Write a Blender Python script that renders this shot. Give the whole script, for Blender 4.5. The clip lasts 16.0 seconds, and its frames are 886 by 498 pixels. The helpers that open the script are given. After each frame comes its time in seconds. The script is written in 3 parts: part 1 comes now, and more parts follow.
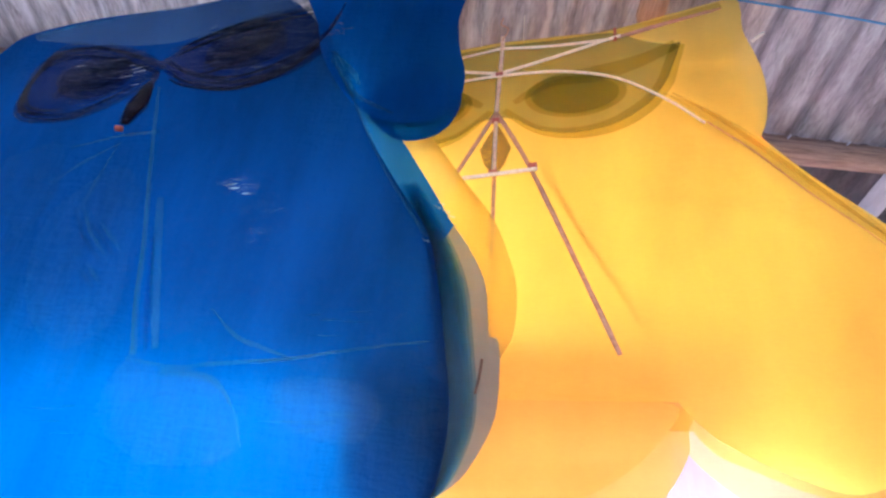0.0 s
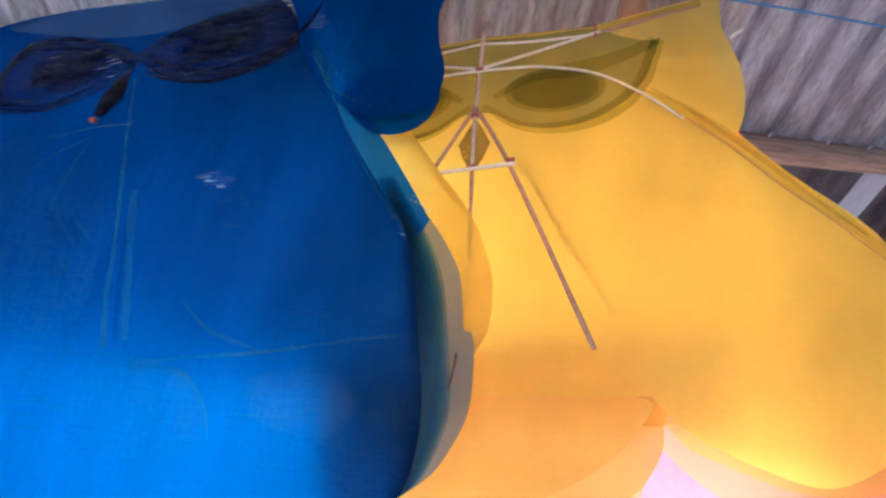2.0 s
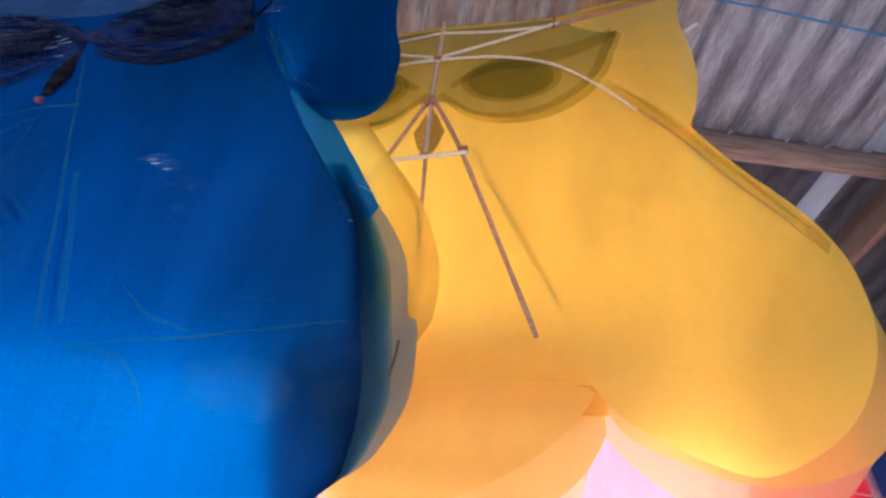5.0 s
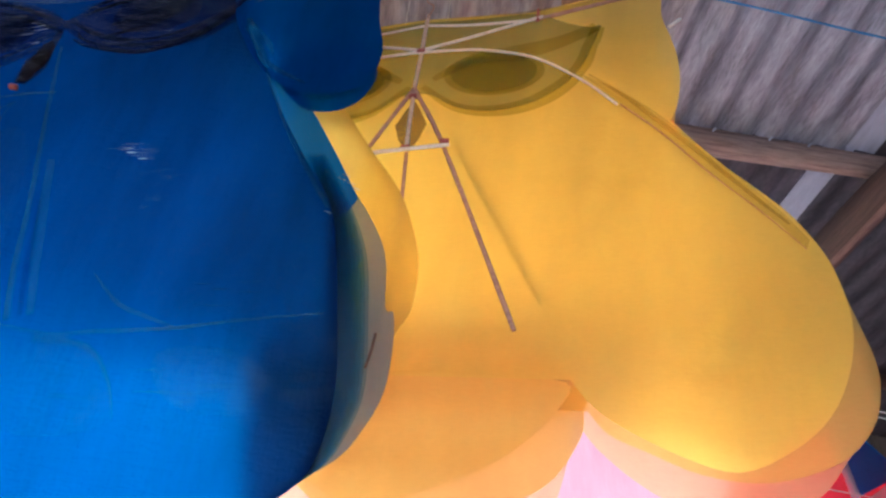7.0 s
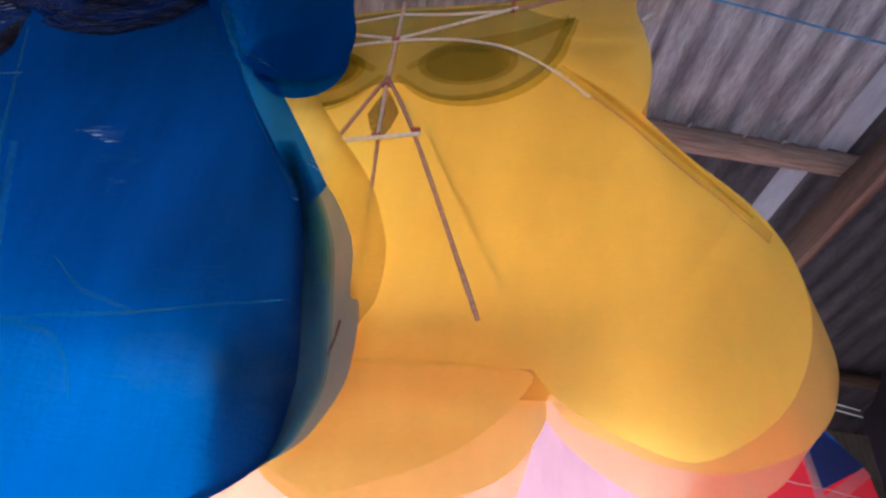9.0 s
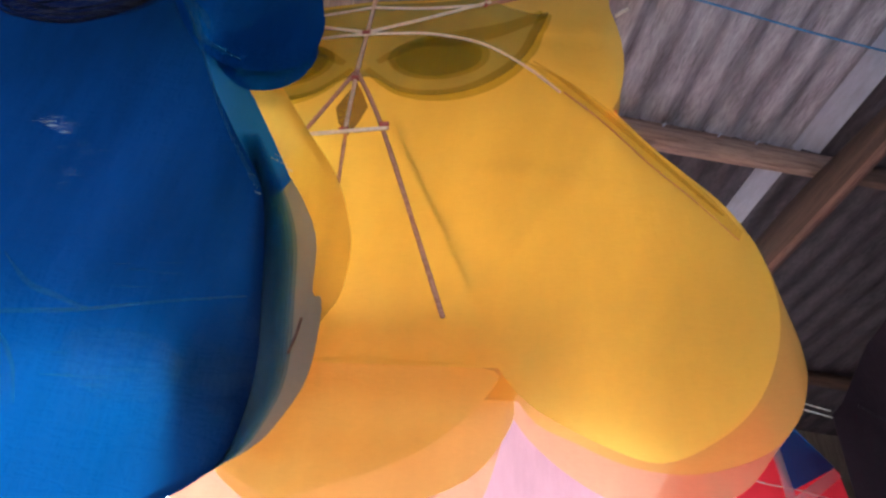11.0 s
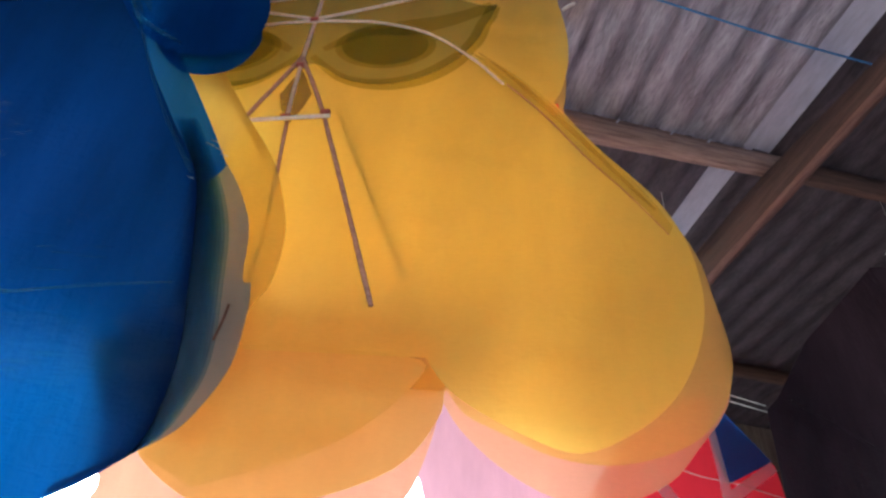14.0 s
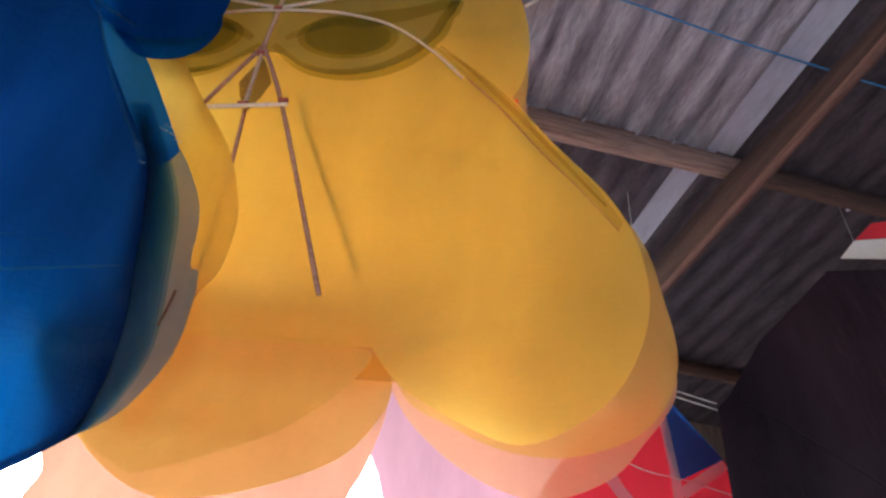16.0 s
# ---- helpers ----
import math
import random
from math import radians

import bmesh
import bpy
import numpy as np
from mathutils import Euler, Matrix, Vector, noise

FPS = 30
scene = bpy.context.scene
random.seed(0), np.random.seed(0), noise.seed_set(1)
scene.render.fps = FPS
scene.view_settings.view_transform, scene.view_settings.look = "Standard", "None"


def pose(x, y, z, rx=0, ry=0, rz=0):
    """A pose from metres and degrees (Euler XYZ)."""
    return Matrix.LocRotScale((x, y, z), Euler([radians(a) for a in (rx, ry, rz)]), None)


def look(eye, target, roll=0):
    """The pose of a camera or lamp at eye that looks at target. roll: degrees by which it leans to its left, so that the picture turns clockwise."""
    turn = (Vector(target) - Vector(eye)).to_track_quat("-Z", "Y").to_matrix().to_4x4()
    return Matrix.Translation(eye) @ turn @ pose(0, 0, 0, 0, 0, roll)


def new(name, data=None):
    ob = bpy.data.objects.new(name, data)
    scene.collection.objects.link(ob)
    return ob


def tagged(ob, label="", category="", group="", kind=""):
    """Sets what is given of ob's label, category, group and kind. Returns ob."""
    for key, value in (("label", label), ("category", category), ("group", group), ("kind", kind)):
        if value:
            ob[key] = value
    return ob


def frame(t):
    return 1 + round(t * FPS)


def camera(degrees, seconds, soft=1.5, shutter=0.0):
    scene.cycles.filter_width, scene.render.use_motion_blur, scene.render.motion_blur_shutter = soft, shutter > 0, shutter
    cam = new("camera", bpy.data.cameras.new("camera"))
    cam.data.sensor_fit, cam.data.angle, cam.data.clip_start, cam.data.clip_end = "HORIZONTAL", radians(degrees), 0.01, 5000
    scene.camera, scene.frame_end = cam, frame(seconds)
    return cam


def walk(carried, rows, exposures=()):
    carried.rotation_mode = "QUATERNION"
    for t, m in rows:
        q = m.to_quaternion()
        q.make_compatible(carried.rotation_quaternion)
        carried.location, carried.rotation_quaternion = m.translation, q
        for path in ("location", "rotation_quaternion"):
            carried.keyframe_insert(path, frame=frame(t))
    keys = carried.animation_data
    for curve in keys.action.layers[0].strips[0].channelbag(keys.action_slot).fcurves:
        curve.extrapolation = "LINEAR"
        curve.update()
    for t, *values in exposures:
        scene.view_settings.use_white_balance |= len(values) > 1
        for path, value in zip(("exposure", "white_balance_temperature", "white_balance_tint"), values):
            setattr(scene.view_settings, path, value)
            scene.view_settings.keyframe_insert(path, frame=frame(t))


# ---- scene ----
cam = camera(70.0, 16.0, soft=2.5)
PATH = [
    (0, (0.111, 0.146, 1.535), (0.053, 1.705, 2.787), 8.3),
    (0.5, (0.118, 0.151, 1.535), (0.069, 1.709, 2.787), 8.1),
    (1, (0.121, 0.155, 1.533), (0.079, 1.709, 2.791), 8.0),
    (1.5, (0.13, 0.152, 1.536), (0.096, 1.712, 2.787), 8.0),
    (2, (0.136, 0.157, 1.533), (0.103, 1.711, 2.792), 8.0),
    (2.5, (0.146, 0.161, 1.532), (0.122, 1.712, 2.794), 7.9),
    (3, (0.149, 0.161, 1.533), (0.132, 1.714, 2.793), 7.8),
    (3.5, (0.159, 0.165, 1.532), (0.152, 1.715, 2.795), 7.8),
    (4, (0.165, 0.166, 1.532), (0.163, 1.716, 2.795), 7.8),
    (4.2, (0.172, 0.166, 1.531), (0.172, 1.717, 2.793), 7.8),
    (6.5, (0.206, 0.181, 1.529), (0.248, 1.729, 2.794), 7.7),
    (7, (0.211, 0.18, 1.53), (0.256, 1.73, 2.793), 7.6),
    (7.5, (0.22, 0.187, 1.528), (0.278, 1.732, 2.797), 7.3),
    (8, (0.228, 0.187, 1.526), (0.287, 1.733, 2.793), 7.4),
    (8.5, (0.233, 0.193, 1.529), (0.316, 1.738, 2.797), 7.2),
    (9, (0.242, 0.183, 1.528), (0.327, 1.739, 2.782), 7.6),
    (11.5, (0.283, 0.202, 1.538), (0.422, 1.743, 2.806), 6.7),
    (12, (0.3, 0.199, 1.528), (0.431, 1.738, 2.798), 7.2),
    (12.5, (0.305, 0.197, 1.532), (0.463, 1.739, 2.797), 6.8),
    (13, (0.311, 0.195, 1.544), (0.484, 1.744, 2.798), 6.7),
    (13.5, (0.33, 0.191, 1.533), (0.508, 1.737, 2.79), 6.8),
    (14, (0.336, 0.195, 1.538), (0.527, 1.738, 2.796), 6.5),
    (14.5, (0.344, 0.196, 1.533), (0.539, 1.733, 2.797), 6.4),
    (15, (0.347, 0.198, 1.55), (0.583, 1.739, 2.802), 6.0),
    (15.5, (0.353, 0.199, 1.552), (0.601, 1.737, 2.806), 5.7),
    (16, (0.38, 0.191, 1.534), (0.623, 1.725, 2.793), 6.6),
]
EXPOSURES = [(0, 3.4, 5900, 8), (0.6, 3.2, 5750, 3), (4, 2.9, 5700, 3), (7.0, 2.72, 5700, 3), (7.3, 2.7, 6200, 3), (7.8, 2.66, 6200, 3), (8.0, 2.64, 5700, 4), (8.4, 2.58, 5700, 5), (9.2, 2.5, 5700, 5), (11, 2.46, 6250, 6), (16, 2.25, 6200, 7)]
walk(cam, [(t, look(eye, target, roll)) for t, eye, target, roll in PATH], EXPOSURES)

# ---------- world, sun ----------
world = bpy.data.worlds.new("sky")
scene.world = world
world.use_nodes = True
wn = world.node_tree
sky = wn.nodes.new("ShaderNodeTexSky")
sky.sky_type = "NISHITA"
sky.sun_disc = False
sky.sun_elevation = radians(28)
sky.sun_rotation = radians(340)
sky.dust_density = 2.0
sky.air_density = 1.0
wn.links.new(sky.outputs[0], wn.nodes["Background"].inputs[0])
wn.nodes["Background"].inputs[1].default_value = 0.15
sun = new("sun", bpy.data.lights.new("sun", "SUN"))
sun.data.energy = 0.75
sun.data.angle = radians(50)
sun.data.color = (1.0, 0.97, 0.95)
sun.matrix_world = look((-2.2, 6.0, 3.4), (0.0, 0.0, 0.0))


# ---------- materials ----------
def material(name):
    m = bpy.data.materials.new(name)
    m.use_nodes = True
    t = m.node_tree
    t.nodes.clear()
    out = t.nodes.new("ShaderNodeOutputMaterial")
    return m, t, out


def node(t, kind, **values):
    n = t.nodes.new(kind)
    for key, value in values.items():
        n.inputs[key.replace("_", " ")].default_value = value
    return n


def grain(t, scale, stretch=(1, 1, 1), detail=5, rough=0.6):
    co = t.nodes.new("ShaderNodeTexCoord")
    mp = t.nodes.new("ShaderNodeMapping")
    mp.inputs["Scale"].default_value = stretch
    t.links.new(co.outputs["Object"], mp.inputs["Vector"])
    n = node(t, "ShaderNodeTexNoise", Scale=scale, Detail=detail, Roughness=rough)
    t.links.new(mp.outputs[0], n.inputs["Vector"])
    return n


def ramp(t, source, stops):
    r = t.nodes.new("ShaderNodeValToRGB")
    el = r.color_ramp.elements
    while len(el) < len(stops):
        el.new(0.5)
    for e, (p, c) in zip(el, stops):
        e.position = p
        e.color = (*c, 1) if len(c) == 3 else c
    t.links.new(source, r.inputs[0])
    return r


def film(name, base, tint, cover, gloss=0.3, rough=0.3, wrinkle=0.25, through_part=0.55, blotch=0.20, crinkle=0.0, haze=0.0, haze_tint=None):
    """Thin translucent kite sail: part clear tinted film, part hazy forward scattering, part diffuse."""
    m, t, out = material(name)
    big = grain(t, 4.0, (1.6, 0.5, 1), 5)
    fine = grain(t, 90.0, (1, 3, 1), 3)
    col = ramp(t, big.outputs[0], [(0.3, tuple(c * (1 - blotch) for c in base)), (0.7, tuple(min(1, c * (1 + blotch * 0.6)) for c in base))])
    dif = node(t, "ShaderNodeBsdfDiffuse", Roughness=0.5)
    trl = t.nodes.new("ShaderNodeBsdfTranslucent")
    t.links.new(col.outputs[0], dif.inputs[0])
    t.links.new(col.outputs[0], trl.inputs[0])
    mix = t.nodes.new("ShaderNodeMixShader")
    mix.inputs[0].default_value = through_part
    t.links.new(dif.outputs[0], mix.inputs[1])
    t.links.new(trl.outputs[0], mix.inputs[2])
    veil = node(t, "ShaderNodeBsdfRefraction", Roughness=0.85, IOR=1.16)
    veil.inputs[0].default_value = (*(haze_tint or tint), 1)
    mixh = t.nodes.new("ShaderNodeMixShader")
    mixh.inputs[0].default_value = haze
    t.links.new(mix.outputs[0], mixh.inputs[1])
    t.links.new(veil.outputs[0], mixh.inputs[2])
    clear = t.nodes.new("ShaderNodeBsdfTransparent")
    clear.inputs[0].default_value = (*tint, 1)
    mix2 = t.nodes.new("ShaderNodeMixShader")
    mr = t.nodes.new("ShaderNodeMapRange")
    mr.inputs["From Min"].default_value = 0.3
    mr.inputs["From Max"].default_value = 0.7
    mr.inputs["To Min"].default_value = cover - min(0.014, (1 - cover) * 0.5)
    mr.inputs["To Max"].default_value = cover + min(0.014, (1 - cover) * 0.5)
    t.links.new(fine.outputs[0], mr.inputs[0])
    t.links.new(mr.outputs[0], mix2.inputs[0])
    t.links.new(clear.outputs[0], mix2.inputs[1])
    t.links.new(mixh.outputs[0], mix2.inputs[2])
    crease = grain(t, 7.0, (1.0, 0.35, 1), 6, 0.55)
    bump = node(t, "ShaderNodeBump", Strength=wrinkle, Distance=0.03)
    t.links.new(crease.outputs[0], bump.inputs["Height"])
    bump2 = node(t, "ShaderNodeBump", Strength=0.04, Distance=0.004)
    t.links.new(fine.outputs[0], bump2.inputs["Height"])
    t.links.new(bump.outputs[0], bump2.inputs["Normal"])
    last = bump2
    if crinkle > 0:
        pleat = grain(t, 16.0, (0.55, 1.8, 1), 7, 0.62)
        fold = ramp(t, pleat.outputs[0], [(0.44, (0, 0, 0)), (0.5, (1, 1, 1)), (0.56, (0, 0, 0))])
        last = node(t, "ShaderNodeBump", Strength=crinkle, Distance=0.006)
        t.links.new(fold.outputs[0], last.inputs["Height"])
        t.links.new(bump2.outputs[0], last.inputs["Normal"])
    gl = t.nodes.new("ShaderNodeBsdfGlossy")
    gl.inputs["Roughness"].default_value = rough
    lw = node(t, "ShaderNodeLayerWeight", Blend=0.25)
    sc = t.nodes.new("ShaderNodeMath")
    sc.operation = "MULTIPLY"
    sc.inputs[1].default_value = gloss
    t.links.new(lw.outputs["Fresnel"], sc.inputs[0])
    for n in (dif, trl, gl, lw):
        t.links.new(last.outputs[0], n.inputs["Normal"])
    mix3 = t.nodes.new("ShaderNodeMixShader")
    t.links.new(sc.outputs[0], mix3.inputs[0])
    t.links.new(mix2.outputs[0], mix3.inputs[1])
    t.links.new(gl.outputs[0], mix3.inputs[2])
    t.links.new(mix3.outputs[0], out.inputs[0])
    return m


def solid(name, dark, light, scale=20.0, stretch=(1, 1, 1), rough=0.6, metal=0.0, bump=0.2, spread=(0.35, 0.65)):
    m, t, out = material(name)
    n = grain(t, scale, stretch)
    n2 = grain(t, scale * 6, stretch, 3)
    mx = t.nodes.new("ShaderNodeMath")
    mx.operation = "MULTIPLY_ADD"
    mx.inputs[1].default_value = 0.35
    t.links.new(n2.outputs[0], mx.inputs[0])
    half = t.nodes.new("ShaderNodeMath")
    half.operation = "MULTIPLY"
    half.inputs[1].default_value = 0.65
    t.links.new(n.outputs[0], half.inputs[0])
    t.links.new(half.outputs[0], mx.inputs[2])
    r = ramp(t, mx.outputs[0], [(spread[0], dark), (spread[1], light)])
    p = node(t, "ShaderNodeBsdfPrincipled", Roughness=rough, Metallic=metal)
    t.links.new(r.outputs[0], p.inputs["Base Color"])
    b = node(t, "ShaderNodeBump", Strength=bump, Distance=0.01)
    t.links.new(mx.outputs[0], b.inputs["Height"])
    t.links.new(b.outputs[0], p.inputs["Normal"])
    t.links.new(p.outputs[0], out.inputs[0])
    return m


YELLOW = film("yellow_film", (0.87, 0.745, 0.19), (0.98, 0.81, 0.31), 0.84, 0.10, 0.5, 0.3, 0.68, 0.12, 0.12, 0.24, (0.98, 0.81, 0.42))
YELLOW_TAIL = film("tail_film", (0.95, 0.72, 0.22), (0.98, 0.82, 0.46), 0.80, 0.10, 0.5, 0.22, 0.68, 0.12, 0.10, 0.20, (0.98, 0.80, 0.42))
PEACH_TAIL = film("peach_tail_film", (0.64, 0.34, 0.25), (1.0, 0.66, 0.48), 0.995, 0.1, 0.5, 0.2, 0.55, 0.2, 0.08)
YELLOW_PALE = film("pale_yellow_film", (0.93, 0.71, 0.22), (0.98, 0.84, 0.45), 0.55, 0.10, 0.5, 0.22, 0.68, 0.12, 0.10, 0.35, (0.98, 0.80, 0.42))
PEACH = film("peach_film", (0.90, 0.56, 0.34), (1.0, 0.70, 0.50), 0.62, 0.1, 0.5, 0.2, 0.6, 0.15, 0.08, 0.3, (1.0, 0.70, 0.50))
PINK = film("pink_film", (0.46, 0.26, 0.35), (0.6, 0.4, 0.55), 0.98, 0.1, 0.5, 0.2)
BLUE = film("blue_film", (0.002, 0.0205, 0.108), (0.04, 0.30, 0.80), 0.998, 0.14, 0.16, 0.5, 0.70, 0.35, 0.16, 0.033, (0.0, 0.095, 0.42))
# Brighter copy of the blue film: light on the ear, put into colour.
BLUE_EAR = film("brightened_blue_film", (0.004, 0.058, 0.27), (0.04, 0.30, 0.80), 0.998, 0.16, 0.2, 0.5, 0.5, 0.3, 0.16, 0.033, (0.0, 0.095, 0.42))
GREY_FILM = film("grey_film", (0.28, 0.29, 0.29), (0.50, 0.55, 0.58), 0.80, 0.3, 0.3, 0.3)
TEAL_FILM = film("teal_film", (0.010, 0.11, 0.36), (0.10, 0.40, 0.70), 0.88, 0.4, 0.25, 0.3, 0.35)
MASK = film("mask_paint_and_shade", (0.33, 0.33, 0.14), (0.84, 0.86, 0.58), 0.54, 0.05, 0.5, 0.05)
BEAK = film("beak_paint", (0.16, 0.13, 0.08), (0.74, 0.70, 0.40), 0.62, 0.05, 0.5, 0.05)
OLIVE = film("eye_paint", (0.20, 0.23, 0.09), (0.80, 0.81, 0.52), 0.19, 0.05, 0.5, 0.05)
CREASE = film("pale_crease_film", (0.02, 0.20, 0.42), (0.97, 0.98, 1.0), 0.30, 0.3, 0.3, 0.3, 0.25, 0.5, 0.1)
# Pale film that paints the sail's sheen into colour.
PALE_SHEEN = film("painted_sheen_film", (0.42, 0.52, 0.66), (1.0, 1.0, 1.0), 0.09, 0.5, 0.2, 0.5, 0.1, 0.5, 0.3)
GLINT = film("painted_glint_film", (0.62, 0.66, 0.72), (1.0, 1.0, 1.0), 0.34, 0.6, 0.2, 0.5, 0.1, 0.5, 0.3)
# Shade inside creases, put into a dark film colour.
SHADE = film("crease_shade_film", (0.002, 0.010, 0.05), (0.85, 0.9, 1.0), 0.22, 0.3, 0.2, 0.4)
TOP_FILM = film("top_sheen_film", (0.10, 0.20, 0.36), (0.97, 0.98, 1.0), 0.42, 0.3, 0.3, 0.5, 0.25, 0.5, 0.3)
PATCH = film("paler_blue_film", (0.015, 0.15, 0.36), (0.98, 0.99, 1.0), 0.06, 0.3, 0.3, 0.4, 0.25, 0.5, 0.1)
SIDE_FILM = film("side_film", (0.60, 0.45, 0.13), (0.94, 0.80, 0.44), 0.48, 0.1, 0.5, 0.25)
HEM = film("hem_film", (0.66, 0.50, 0.09), (0.97, 0.92, 0.74), 0.26, 0.1, 0.5, 0.22)
RIM_FILM = film("rim_film", (0.012, 0.10, 0.26), (0.55, 0.78, 0.88), 0.10, 0.3, 0.25, 0.3)
BLACK_FILM = film("black_film", (0.028, 0.018, 0.025), (0.02, 0.02, 0.02), 0.97, 0.25, 0.4, 0.9, 0.3, 0.4, 0.12)
RED_FILM = film("red_film", (0.85, 0.055, 0.085), (0.9, 0.1, 0.12), 0.96, 0.12, 0.4, 0.2, 0.75, 0.15, 0.06, 0.05, (0.9, 0.06, 0.09))
WHITE_FILM = film("white_film", (0.93, 0.90, 0.95), (0.9, 0.9, 0.95), 0.96, 0.12, 0.4, 0.2, 0.75, 0.15, 0.06, 0.05, (0.9, 0.88, 0.95))
FLAG_BLUE = film("flag_blue_film", (0.035, 0.24, 0.80), (0.1, 0.3, 0.8), 0.96, 0.15, 0.4, 0.2, 0.75, 0.15, 0.06, 0.05, (0.04, 0.22, 0.8))
BAMBOO = solid("bamboo", (0.52, 0.30, 0.19), (0.78, 0.54, 0.38), 14, (1, 12, 12), 0.45, bump=0.3)
BAMBOO_PALE = solid("pale_bamboo", (0.72, 0.52, 0.38), (0.94, 0.78, 0.62), 14, (12, 1, 12), 0.4, bump=0.2)
BAMBOO_DARK = solid("dark_bamboo", (0.34, 0.15, 0.10), (0.56, 0.30, 0.21), 14, (1, 12, 12), 0.5, bump=0.3)
THREAD = solid("red_thread", (0.30, 0.05, 0.04), (0.45, 0.10, 0.07), 60)
STRING = solid("white_string", (0.6, 0.55, 0.5), (0.8, 0.76, 0.7), 80)
BLUE_LINE = solid("blue_line", (0.03, 0.16, 0.38), (0.06, 0.26, 0.52), 60)
TIMBER = solid("timber", (0.12, 0.06, 0.045), (0.46, 0.29, 0.23), 9, (1.0, 14, 14), 0.75, bump=0.5, spread=(0.3, 0.62))
TIMBER_DARK = solid("shaded_timber", (0.035, 0.016, 0.012), (0.14, 0.07, 0.05), 9, (1.0, 14, 14), 0.75, bump=0.5, spread=(0.3, 0.62))
CLEAT = solid("cleat_timber", (0.26, 0.15, 0.12), (0.55, 0.36, 0.30), 9, (14, 1.0, 14), 0.75, bump=0.4, spread=(0.3, 0.62))
LIT_UNDERSIDE = solid("lit_underside_timber", (0.08, 0.036, 0.03), (0.26, 0.13, 0.10), 9, (14, 1.0, 14), 0.75, bump=0.4, spread=(0.3, 0.62))
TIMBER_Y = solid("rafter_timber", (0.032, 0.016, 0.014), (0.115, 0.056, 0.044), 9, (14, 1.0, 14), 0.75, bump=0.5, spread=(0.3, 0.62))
ZINC = solid("weathered_zinc", (0.15, 0.13, 0.15), (0.52, 0.48, 0.54), 14, (3.4, 0.5, 1), 0.5, 0.25, 0.4, (0.34, 0.66))
ZINC_NEW = solid("bright_zinc", (0.50, 0.49, 0.58), (0.70, 0.69, 0.80), 6, (4, 1, 1), 0.45, 0.3, 0.2)
# Dark copy of the zinc: shade of the right-hand and far sheets in colour.
ZINC_SHADED = solid("shaded_zinc", (0.030, 0.021, 0.025), (0.11, 0.080, 0.092), 9, (4, 1, 1), 0.7, 0.1, 0.4)
EARTH = solid("ground_earth", (0.26, 0.25, 0.25), (0.44, 0.43, 0.43), 1.5, rough=0.9, bump=0.5)
PLANK = solid("wall_plank", (0.10, 0.06, 0.04), (0.24, 0.16, 0.11), 6, (10, 10, 1), 0.8, bump=0.4)


# ---------- mesh helpers ----------
def mesh_object(name, bm, mat, smooth=True):
    me = bpy.data.meshes.new(name)
    bm.normal_update()
    bm.to_mesh(me)
    bm.free()
    me.materials.append(mat)
    if smooth:
        for p in me.polygons:
            p.use_smooth = True
    return new(name, me)


def part(name, bm, mat, parent, label="", smooth=True):
    ob = mesh_object(name, bm, mat, smooth)
    ob.parent = parent
    if label:
        tagged(ob, label)
    return ob


def thing(name, m, label, category, group=""):
    ob = new(name)
    ob.empty_display_size = 0.05
    ob.matrix_world = m
    return tagged(ob, label, category, group)


def smooth_line(points, steps=6, closed=False):
    """Catmull-Rom through the points."""
    pts = [Vector(p) for p in points]
    n = len(pts)
    out = []
    last = n if closed else n - 1
    for i in range(last):
        if closed:
            a, b, c, d = pts[i - 1], pts[i], pts[(i + 1) % n], pts[(i + 2) % n]
        else:
            a, b, c, d = pts[max(i - 1, 0)], pts[i], pts[i + 1], pts[min(i + 2, n - 1)]
        for s in range(steps):
            x = s / steps
            out.append(0.5 * ((2 * b) + (c - a) * x + (2 * a - 5 * b + 4 * c - d) * x * x + (3 * b - a - 3 * c + d) * x ** 3))
    if not closed:
        out.append(pts[-1])
    return out


def inside(p, poly):
    hit = False
    j = len(poly) - 1
    for i in range(len(poly)):
        a, b = poly[i], poly[j]
        if (a[1] > p[1]) != (b[1] > p[1]) and p[0] < (b[0] - a[0]) * (p[1] - a[1]) / (b[1] - a[1]) + a[0]:
            hit = not hit
        j = i
    return hit


def sheet(outline, height, step=0.017):
    """A sail: the closed outline filled with a fine net and lifted by height(u, v)."""
    poly = [Vector((p[0], p[1])) for p in outline]
    us = [p.x for p in poly]
    vs = [p.y for p in poly]
    verts = list(poly)
    u = min(us) + step / 2
    row = 0
    while u < max(us):
        v = min(vs) + step * (0.5 if row % 2 else 0.0)
        while v < max(vs):
            q = Vector((u, v))
            if inside(q, poly) and min((q - p).length for p in poly) > step * 0.45:
                verts.append(q)
            v += step
        u += step * 0.87
        row += 1
    edges = [(i, (i + 1) % len(poly)) for i in range(len(poly))]
    from mathutils.geometry import delaunay_2d_cdt
    vo, eo, fo, *_ = delaunay_2d_cdt(verts, edges, [], 1, 1e-5)
    bm = bmesh.new()
    made = [bm.verts.new((p.x, p.y, height(p.x, p.y))) for p in vo]
    for f in fo:
        try:
            bm.faces.new([made[i] for i in f])
        except ValueError:
            pass
    for f in bm.faces:
        f.normal_update()
        if f.normal.z < 0:
            f.normal_flip()
    return bm


